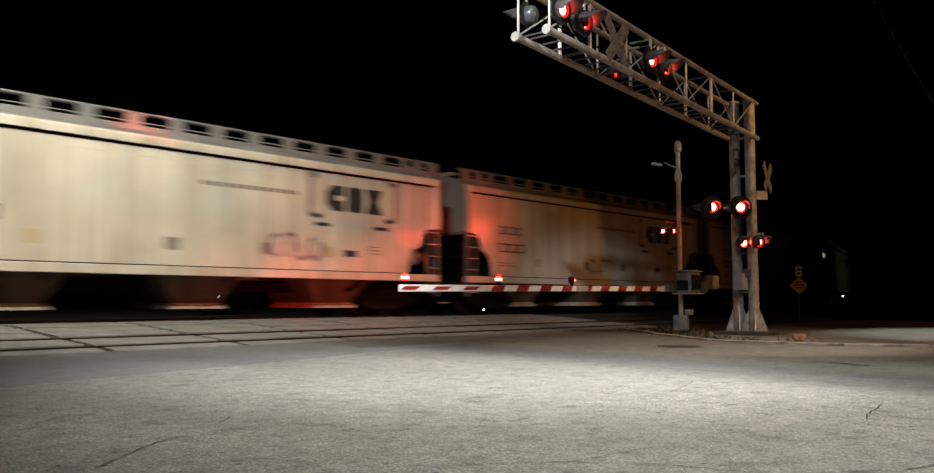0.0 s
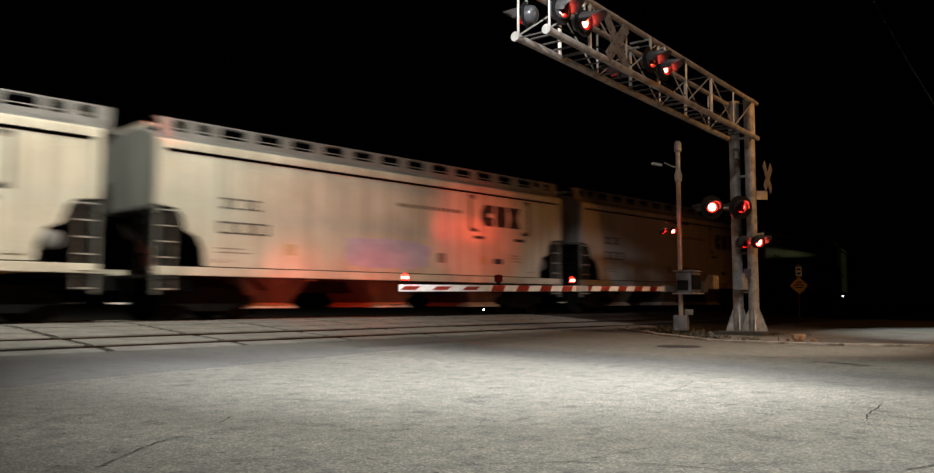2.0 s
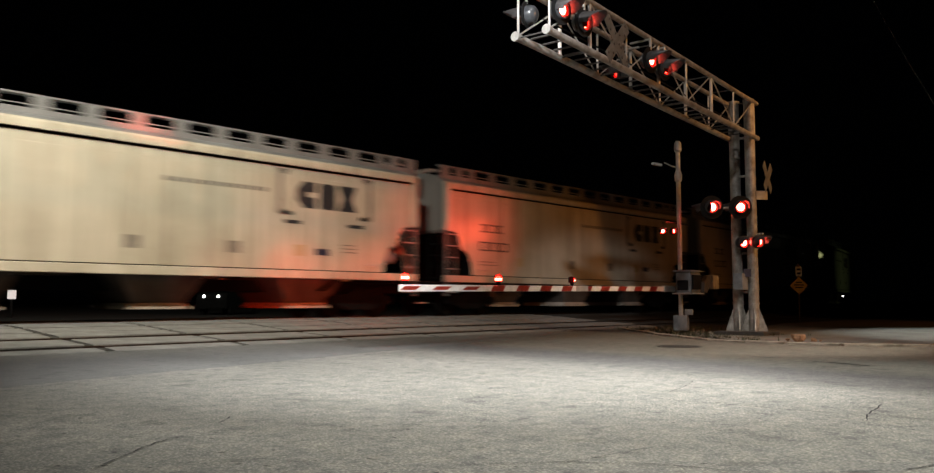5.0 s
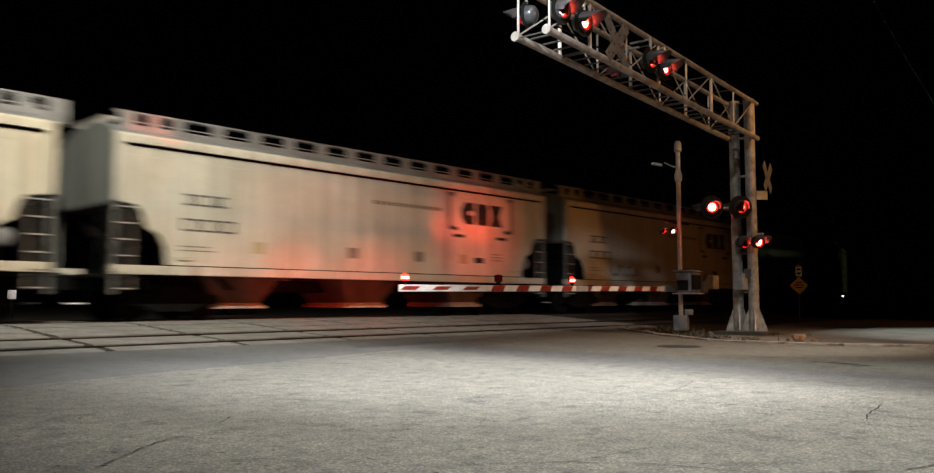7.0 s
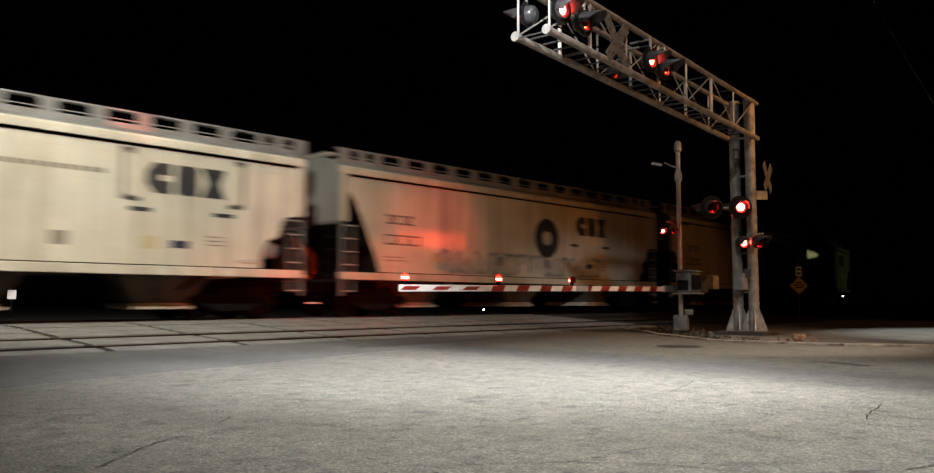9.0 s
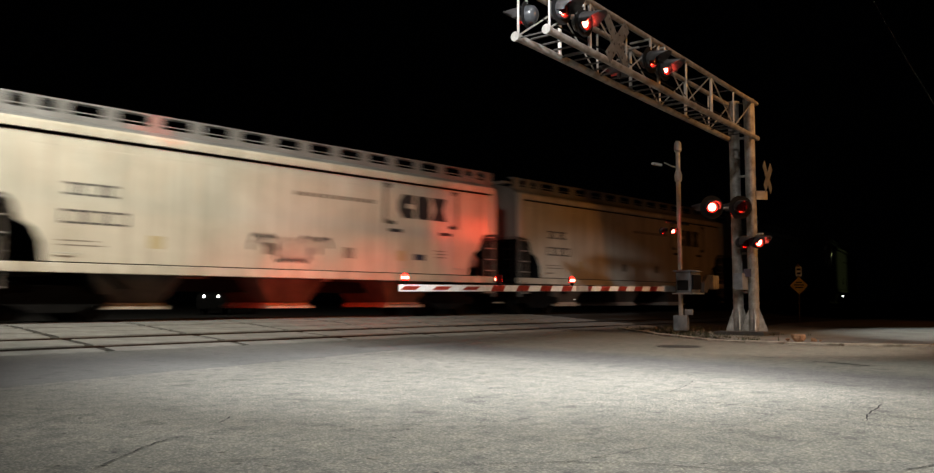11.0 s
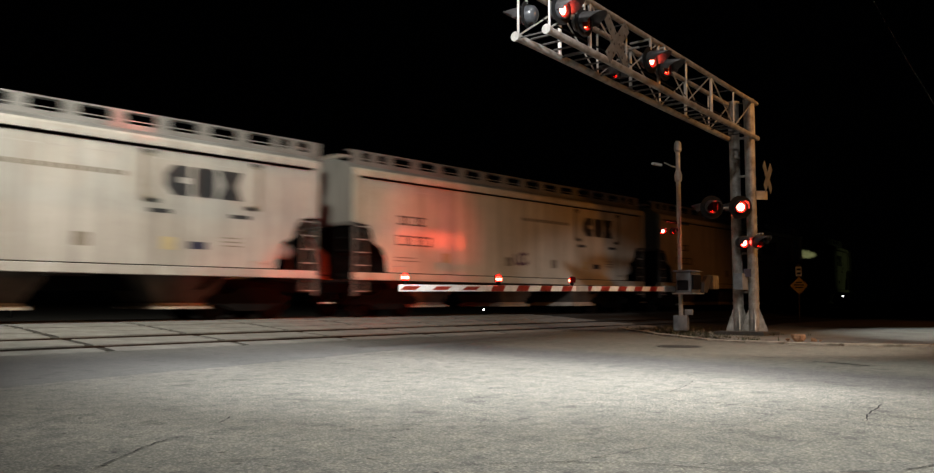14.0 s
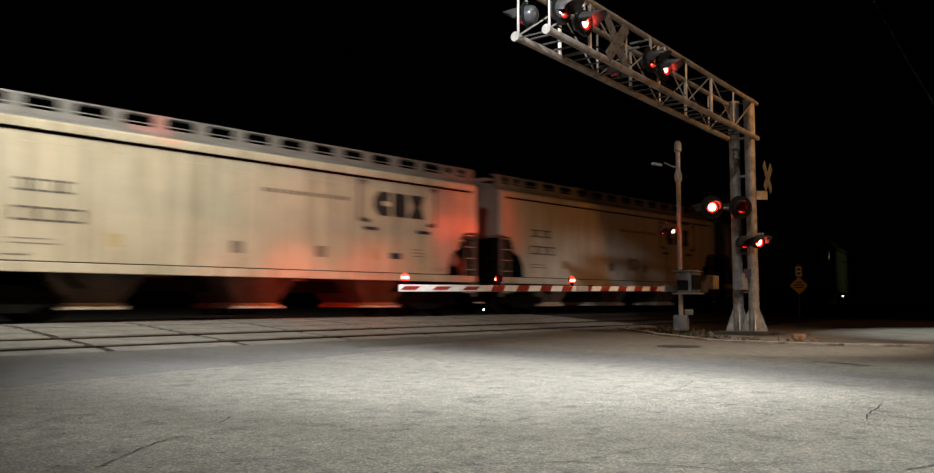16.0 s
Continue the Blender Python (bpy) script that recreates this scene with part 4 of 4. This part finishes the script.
def gate():
    foot = Vector((19.56, 10.5, 0.05))
    root = thing("crossing_gate", "lowered red and white striped crossing gate with lit lamps", "crossing gate", at=Matrix.Translation(foot))

    def local(along, off, z):
        p = OUT * along + NEARSIDE * off
        return Vector((p.x, p.y, z))
    part("mast", tube([local(0, 0, 0.3), local(0, 0, 4.75)], 0.058, seg=14), M_ALU, root, "slim aluminium mast")
    part("mast_cap", lathe([(0.0, 0.3), (0.05, 0.3), (0.09, 0.24), (0.1, 0.05), (0.06, 0.0), (0.0, 0.0)], 14), M_ALU, root, at=Matrix.Translation(local(0, 0, 4.68)))
    part("mast_base", box(-0.2, 0.2, -0.18, 0.18, 0.0, 0.4, 0.03), M_GREYBOX, root, "grey junction base", at=pose(0, 0, 0, 0, 0, 20))
    part("base_cap", box(-0.1, 0.1, -0.1, 0.1, 0.4, 0.55, 0.02), M_GREYBOX, root, at=pose(0.15, -0.15, 0, 0, 0, 20))
    part("mechanism_case", box(-0.32, 0.34, -0.2, 0.22, 0.98, 1.52, 0.05), M_GREYBOX, root, "grey gate mechanism case", at=pose(0.05, -0.2, 0, 0, 0, 4.2))
    part("case_lid", box(-0.26, 0.28, -0.05, 0.0, 1.06, 1.44, 0.02), M_BLACK, root, at=pose(0.05, -0.4, 0, 0, 0, 4.2))
    part("access_panel", box(-0.33, -0.3, -0.14, 0.16, 1.04, 1.3, 0.01), M_BLACK, root, "dark access panel", at=pose(0.04, -0.2, 0, 0, 0, 4.2))
    part("case_top", box(-0.36, 0.38, -0.24, 0.26, 1.52, 1.56, 0.01), M_GREYBOX, root, at=pose(0.05, -0.2, 0, 0, 0, 4.2))
    part("case_sill", box(-0.4, 0.42, -0.26, 0.28, 0.94, 0.98, 0.01), M_ALU, root, at=pose(0.05, -0.2, 0, 0, 0, 4.2))
    part("counterweight_arm", prism([(0.25, 1.0), (0.45, 0.98), (0.72, 1.3), (0.72, 1.46), (0.45, 1.42), (0.3, 1.22)], "y", -0.05, 0.05), M_CAST, root, "rust-brown support arm", at=pose(0.1, -0.45, 0, 0, 0, 4.2))
    for k in range(3):
        part("counterweight", box(0.72 + 0.13 * k, 0.84 + 0.13 * k, -0.12, 0.12, 1.08, 1.44, 0.015), M_ALU, root, at=pose(0.1, -0.45, 0, 0, 0, 4.2))
    # arm: from the mechanism out to the tip, drooping a little
    a0 = Vector((19.34, 10.76, 1.13)) - foot
    tip = a0 + OUT * 10.2 + Vector((0, 0, -0.10))
    d = (tip - a0).normalized()
    q = d.to_track_quat("X", "Z").to_matrix().to_4x4()
    arm = part("gate_arm", box(0.0, 10.2, -0.02, 0.02, -0.058, 0.058, 0.008), M_WHITE, root, "white reflective gate arm", at=Matrix.Translation(a0) @ q)
    bm = box(-0.45, 0.25, -0.05, 0.05, -0.08, 0.08, 0.015)
    part("arm_clamp", bm, M_ALU, arm)
    part("arm_splice", box(4.12, 4.62, -0.03, 0.03, -0.062, 0.062, 0.006), M_ALU, arm, "bolted splice plate")
    for k in range(4):
        part("bolt", BOLT, None, arm, at=pose(4.18 + 0.126 * k, -0.03, 0.03 * (-1) ** k))
    for k in range(12):
        u = 0.06 + 0.826 * k
        x1, x0 = 10.2 - u, 10.2 - u - 0.4
        h = 0.032 if k < 3 else 0.054
        lean = 0.07 if k < 3 else 0.045
        for s in (-1, 1):
            bm = bmesh.new()
            y = 0.0245 * s
            o = [(x0 + lean, -h), (x1 + lean, -h), (x1 - lean, h), (x0 - lean, h)]
            bm.faces.new([bm.verts.new((min(10.19, max(0, x)), y, z)) for x, z in o])
            bmesh.ops.solidify(bm, geom=bm.faces[:], thickness=0.002)
            part("stripe", bm, M_RED, arm)
    for u, phase in ((0.16, None), (2.77, 0), (5.45, 1)):
        x = 10.2 - u
        lb = part("lamp_body", lathe([(0.0, 0.0), (0.03, 0.0), (0.04, 0.05), (0.055, 0.06), (0.055, 0.075), (0.0, 0.075)], 14), M_BLACK, arm, at=pose(x, 0, 0.058))
        part("lamp_lens", lathe([(0.0, 0.075), (0.05, 0.075), (0.062, 0.12), (0.05, 0.165), (0.0, 0.185)], 14), M_BULB, lb, "lit red gate lamp", smooth=True)
        part("filament", lathe([(0.0, 0.09), (0.066, 0.1), (0.068, 0.13), (0.0, 0.15)], 12), M_BULB_CORE, lb)
        if phase is not None:
            # added half-round shutter that hides the gate lamp between its flashes
            bm = bmesh.new()
            ring = []
            for k in range(15):
                a = math.pi + math.pi * k / 14
                ring.append([bm.verts.new((rr * math.cos(a), rr * math.sin(a), z)) for rr, z in ((0.08, 0.07), (0.08, 0.19), (0.0, 0.21))])
            for a, b in zip(ring, ring[1:]):
                bm.faces.new((a[0], b[0], b[1], a[1]))
                bm.faces.new((a[1], b[1], b[2], a[2]))
            sh = part("shade", bm, M_SHUTTER, lb, "dark red turning shutter, added to make the lamp flash")
            FLASHERS.append((sh, phase))
    # small heads on the mast, facing along the street
    for al, off, phase in ((0.28, -0.05, 1), (0.45, -0.26, 0)):
        p = local(al, off, 2.58)
        flasher(root, tuple(p), OUT * 0.6 + NEARSIDE * 0.75, phase, dia=0.4, size=0.5)
    part("head_bracket", tube([local(-0.6, 0, 2.8), local(0.6, -0.1, 2.8)], 0.022, seg=8), M_BLACK, root)
    part("side_arm", tube([local(0, 0, 4.28), local(0.15, -0.1, 4.3), local(0.35, -0.22, 4.38)], 0.018, seg=8), M_ALU, root)
    part("wing_plate", box(-0.2, 0.2, -0.05, 0.05, -0.03, 0.03, 0.01), M_WHITE, root, "small white sensor", at=Matrix.Translation(local(0.53, -0.35, 4.33)))
    part("mast_collar", lathe([(0.058, 0), (0.09, 0.02), (0.1, 0.16), (0.07, 0.28), (0.058, 0.3)], 12), M_ALU, root, at=Matrix.Translation(local(0, 0, 3.9)))
    return root


gate()

# the gate's tip lamp shines on the passing cars
GATE_TIP = (9.33, 10.2, 1.27)
lamp("gate_lamp_light", "SPOT", GATE_TIP, 650, (1.0, 0.045, 0.008), bearing(GATE_TIP, 56, 5), 0.04, 52, 1.0)
for heading, power in ((80, 500), (66, 2500), (52, 2600)):      # the lens throws most of its light level
    lamp("gate_lamp_light", "SPOT", GATE_TIP, power, (1.0, 0.045, 0.008), bearing(GATE_TIP, heading, -0.5), 0.04, 19, 1.0)


# ---- small things about the crossing ----
def warning_sign():
    at = pose(33.3, 12.65, 0.0, 0, 0, -47)
    root = thing("warning_sign", "yellow diamond warning sign under a small white plate on a post", "road sign", at=at)
    part("post", box(-0.03, 0.03, 0.02, 0.06, 0, 2.3, 0.006), M_CAST, root)
    d = prism([(0, -0.36), (0.36, 0), (0, 0.36), (-0.36, 0)], "y", -0.006, 0.006)
    b = part("diamond", d, M_SIGNYELLOW, root, "yellow diamond board", at=pose(0, 0, 1.43))
    for k, w in enumerate((0.12, 0.2, 0.16)):
        part("print_bar", box(-w, w, -0.012, -0.008, 0.1 - 0.1 * k, 0.15 - 0.1 * k), M_BLACK, b)
    p = part("plate", box(-0.12, 0.12, -0.006, 0.006, -0.19, 0.19, 0.003), M_WHITE, root, "small white plate", at=pose(0, 0, 2.0))
    for k in range(2):
        part("print_bar", box(-0.08, 0.08, -0.012, -0.008, 0.04 - 0.16 * k, 0.12 - 0.16 * k), M_BLACK, p)


def waiting_car():
    root = thing("waiting_car", "dark car with lit headlights waiting beyond the train", "car", at=pose(24.7, 40.9, 0.06, 0, 0, 215))
    o = [(-2.2, 0.35), (-2.25, 1.0), (-2.1, 1.3), (-1.7, 1.75), (-0.9, 1.82), (0.5, 1.8), (1.1, 1.3), (2.1, 1.15), (2.25, 0.9), (2.2, 0.35)]
    bm = prism(o, "y", -0.85, 0.85)
    bmesh.ops.bevel(bm, geom=bm.edges[:], offset=0.05, segments=2, affect="EDGES")
    part("body", bm, M_BLACK, root)
    for x in (-1.4, 1.4):
        for y in (-0.78, 0.78):
            w = lathe([(0.0, -0.1), (0.2, -0.1), (0.32, -0.09), (0.33, 0.09), (0.2, 0.1), (0.0, 0.1)], 18)
            bmesh.ops.rotate(w, verts=w.verts[:], matrix=Matrix.Rotation(radians(90), 3, "X"))
            part("wheel", w, M_BLACK, root, at=pose(x, y, 0.33))
    for y in (-0.4, 0.4):
        w = lathe([(0.0, 0.0), (0.075, 0.0), (0.06, 0.03), (0.0, 0.04)], 14)
        bmesh.ops.rotate(w, verts=w.verts[:], matrix=Matrix.Rotation(radians(90), 3, "Y"))
        part("headlight", w, M_SPECK, root, "lit headlight", at=pose(2.24, y, 1.0))


def marker_post(x, y, z, size):
    root = thing("reflector_post", "slim post with a self-glowing white reflector beyond the tracks", "marker post", at=pose(x, y, 0.05), group="marker posts")
    part("post", box(-0.03, 0.03, -0.02, 0.02, 0, z + size, 0.005), M_BLACK, root)
    # the reflector emits light itself, in place of light thrown back
    part("reflector", lathe([(0.0, -0.03), (size * 0.7, -0.03), (size, 0.0), (size * 0.7, 0.03), (0, 0.03)], 12), M_SPECK, root, "white reflector with a glow of its own", at=pose(0, -0.05, z, 90, 0, -45))


def far_cabinet():
    root = thing("signal_cabinet", "small pale signal cabinet beyond the tracks, glowing by itself", "cabinet", at=pose(13.25, 40, 0.05, 0, 0, -20))
    part("body", box(-0.17, 0.17, -0.15, 0.15, 0.85, 1.25, 0.02), M_GLOWBOX, root)
    part("leg", box(-0.05, 0.05, -0.05, 0.05, 0, 0.85, 0.01), M_BLACK, root)


# the cabinet's brightness is emitted by its own surface; no lamp lights it
M_GLOWBOX = glow("glowing_cabinet", (1.0, 0.88, 0.82), 0.7)
warning_sign()
waiting_car()
far_cabinet()
for x, y, z, s in ((45.0, 40, 0.14, 0.06), (56.3, 40, 0.9, 0.08), (39.6, 13.1, 0.98, 0.03)):
    marker_post(x, y, z, s)


def manhole():
    root = thing("manhole_cover", "dark cast iron manhole cover set in the road", "manhole cover", at=pose(13.5, 7.3, 0.004))
    part("frame", lathe([(0.36, -0.03), (0.40, -0.03), (0.40, 0.006), (0.36, 0.006)], 28, caps=False), M_CAST, root)
    part("lid", lathe([(0.0, -0.03), (0.355, -0.03), (0.355, 0.002), (0.0, 0.002)], 28), M_BLACK, root)
    for k in range(5):
        part("rib", box(-0.26, 0.26, -0.02, 0.02, 0.002, 0.008), M_CAST, root, at=pose(0, -0.24 + 0.12 * k, 0))


manhole()


def rubble():
    root = thing("broken_kerb_lump", "broken lump of orange-brown concrete at the kerb", "rubble", at=pose(16.5, 6.3, 0.03))
    for k, (r, dx, dy) in enumerate(((0.15, 0.0, 0.0), (0.07, 0.1, -0.24), (0.05, -0.06, 0.2), (0.035, 0.1, -0.38))):
        bm = bmesh.new()
        bmesh.ops.create_icosphere(bm, subdivisions=2, radius=1.0)
        for v in bm.verts:
            v.co *= 0.8 + 0.75 * noise.noise(v.co * 1.3 + Vector((k * 5, 3, 1))) + 0.25 * noise.noise(v.co * 3.5 + Vector((k, 8, 2)))
            v.co.x, v.co.z = max(-0.7, min(0.75, v.co.x)), max(-0.45, min(0.5, v.co.z))
            v.co *= r
        part("lump", bm, M_LUMP, root, at=pose(dx, dy, 0.35 * r, 0, 0, 40 * k))


M_LUMP = worn("orange_rubble", (0.36, 0.2, 0.11), (0.17, 0.095, 0.055), 9, 0.9)
rubble()


def crack(points, width, seed):
    """A ragged open crack: a thin dark sunken strip."""
    rng = random.Random(seed)
    bm = bmesh.new()
    pts = []
    for (x, y), (x2, y2) in zip(points, points[1:]):
        n = max(3, int(math.hypot(x2 - x, y2 - y) / 0.07))
        pts += [(x + (x2 - x) * k / n + rng.uniform(-0.008, 0.008), y + (y2 - y) * k / n + rng.uniform(-0.008, 0.008)) for k in range(n)]
    last = None
    for k, (x, y) in enumerate(pts):
        w = width * rng.uniform(0.2, 1.0) * (0.3 if k in (0, len(pts) - 1) else 1)
        d = Vector((pts[min(k + 1, len(pts) - 1)][0] - pts[max(k - 1, 0)][0], pts[min(k + 1, len(pts) - 1)][1] - pts[max(k - 1, 0)][1])).normalized()
        z = height(y) + 0.006
        cur = (bm.verts.new((x - d.y * w, y + d.x * w, z)), bm.verts.new((x + d.y * w, y - d.x * w, z)))
        if last:
            bm.faces.new((last[0], last[1], cur[1], cur[0]))
        last = cur
    return tagged(part("road_crack", bm, M_CRACK), "dark ragged crack in the asphalt", kind="structure")


M_CRACK = worn("crack_shadow", (0.03, 0.03, 0.028), (0.015, 0.015, 0.014), 20, 0.95)
crack([(1.75, 4.1), (2.26, 4.55), (2.5, 4.7)], 0.009, 1)
crack([(2.95, 5.0), (3.1, 5.12), (3.25, 5.3)], 0.008, 11)
crack([(6.0, 1.85), (6.32, 1.95), (6.8, 2.02), (7.15, 2.08)], 0.007, 2)
crack([(6.45, 1.97), (6.35, 1.5), (6.3, 0.6)], 0.008, 3)
crack([(6.65, 3.72), (7.2, 3.85), (7.9, 4.1)], 0.006, 4)
crack([(6.2, 3.6), (6.2, 3.25), (6.25, 2.5), (6.3, 2.1)], 0.01, 5)
crack([(11.4, 4.2), (11.35, 3.9), (11.05, 3.3)], 0.07, 6)
crack([(3.4, 2.6), (3.7, 2.2), (3.9, 1.6), (4.4, 1.2)], 0.006, 7)
crack([(4.4, 1.2), (4.9, 1.05), (5.4, 1.1)], 0.007, 8)
crack([(3.0, 2.9), (3.5, 2.5), (4.2, 2.4)], 0.005, 9)


def weeds():
    """Ragged tufts along the kerb and round the signal footings, and a scatter of stones."""
    rng = random.Random(12)
    bm = bmesh.new()
    spots = [(19.4, 8.6, 0.9, 60), (19.6, 10.5, 0.7, 40), (18.2, 9.8, 0.8, 40), (17.2, 8.6, 0.6, 30), (21.0, 12.4, 0.9, 40), (16.6, 7.2, 0.5, 20), (23.0, 12.0, 1.5, 40)]
    for cx, cy, r, n in spots:
        for _ in range(n):
            x, y = cx + rng.gauss(0, r * 0.5), cy + rng.gauss(0, r * 0.5)
            if x < 16.2:
                continue
            for _ in range(5):
                a, h, w = rng.uniform(0, 6.28), rng.uniform(0.04, 0.16), rng.uniform(0.006, 0.014)
                d = Vector((math.cos(a), math.sin(a), 0))
                s = Vector((-d.y, d.x, 0)) * w
                b = Vector((x, y, -0.03)) + d * 0.02
                bm.faces.new([bm.verts.new(p) for p in (b - s, b + s, b + d * h * 0.6 + Vector((0, 0, h)))])
    return tagged(part("weeds", bm, M_WEED), "dry dark weeds round the signal footings", "weeds", kind="stuff")


def gravel():
    rng = random.Random(31)
    bm = bmesh.new()
    for _ in range(420):
        u = rng.random()
        x, y = 17.0 + 6.0 * u + rng.gauss(0, 0.5), 8.2 + 5.4 * u + rng.gauss(0, 0.8)
        if x < 16.6 + max(0.0, (y - 8.0) * 0.95):
            continue
        r = rng.uniform(0.015, 0.05)
        vs = [bm.verts.new((x + r * rng.uniform(0.6, 1.2) * dx, y + r * rng.uniform(0.6, 1.2) * dy, -0.03 + height(y) + r * rng.uniform(0.5, 1.1) * (1 + dz))) for dx, dy, dz in ((1, 0, -0.4), (-0.5, 0.8, -0.4), (-0.5, -0.8, -0.4), (0, 0, 0.8))]
        for f in ((0, 1, 2), (0, 3, 1), (1, 3, 2), (2, 3, 0)):
            bm.faces.new([vs[i] for i in f])
    return tagged(part("gravel", bm, M_KERB), "loose gravel and broken stones beside the kerb", "gravel", kind="stuff")


M_WEED = worn("dry_weeds", (0.075, 0.08, 0.035), (0.035, 0.035, 0.018), 5, 0.9)
weeds()
gravel()


def overhead_wire():
    root = thing("overhead_wire", "thin overhead wire against the night sky", "cable")
    root.location = (32.0, 9.6, 0)
    part("wire", tube([(-0.6, 2.0, 15.0), (0.34, -0.4, 12.05), (1.14, -1.25, 9.78), (3.0, -3.2, 5.0)], 0.012, seg=6), M_GALV, root)
    part("pole", tube([(3.0, -3.2, -0.1), (3.0, -3.2, 5.2)], 0.06, seg=8), M_BLACK, root)


overhead_wire()


def motions():
    for n, car in CARS:
        walk(car, car_rows(n))
    # wheels roll on the rails, a key each thirtieth of a second
    step = -SPEED / FPS / 0.455
    for _, wheel in WHEELS:
        base = Matrix.Translation(wheel.matrix_basis.translation.copy())
        walk(wheel, [(k / FPS, base @ Matrix.Rotation(step * k, 4, "Y")) for k in range(481)])
    half = 0.625
    for shade, phase in FLASHERS:
        base = shade.matrix_basis.translation.copy()
        # open at 0 degrees; phase 0 comes on just before the start; the shutter opens at once and closes slowly,
        # standing for a lamp that dies away
        turn = [(-2.0, 180.0 if phase == 0 else 0.0)]
        angle, t = turn[0][1], -0.075
        while t < 16.5:
            early, swing = (0.14, 0.5) if angle % 360 == 0 else (0.06, 0.16)
            turn += [(t - early, angle)] + [(t - early + swing * k / 3, angle + 60 * k) for k in (1, 2, 3)]
            angle += 180
            t += half

        def at(w):
            for (a, va), (b, vb) in zip(turn, turn[1:]):
                if a <= w <= b:
                    return va + (vb - va) * (w - a) / (b - a)
            return angle
        rows, last = [], -1
        for w in [0.0] + [w for w, _ in turn if 0.02 < w < 15.97] + [16.0]:
            if frame(w) > last:
                rows.append((w, Matrix.Translation(base) @ Euler((0, 0, radians(at(w)))).to_matrix().to_4x4()))
                last = frame(w)
        walk(shade, rows)


motions()
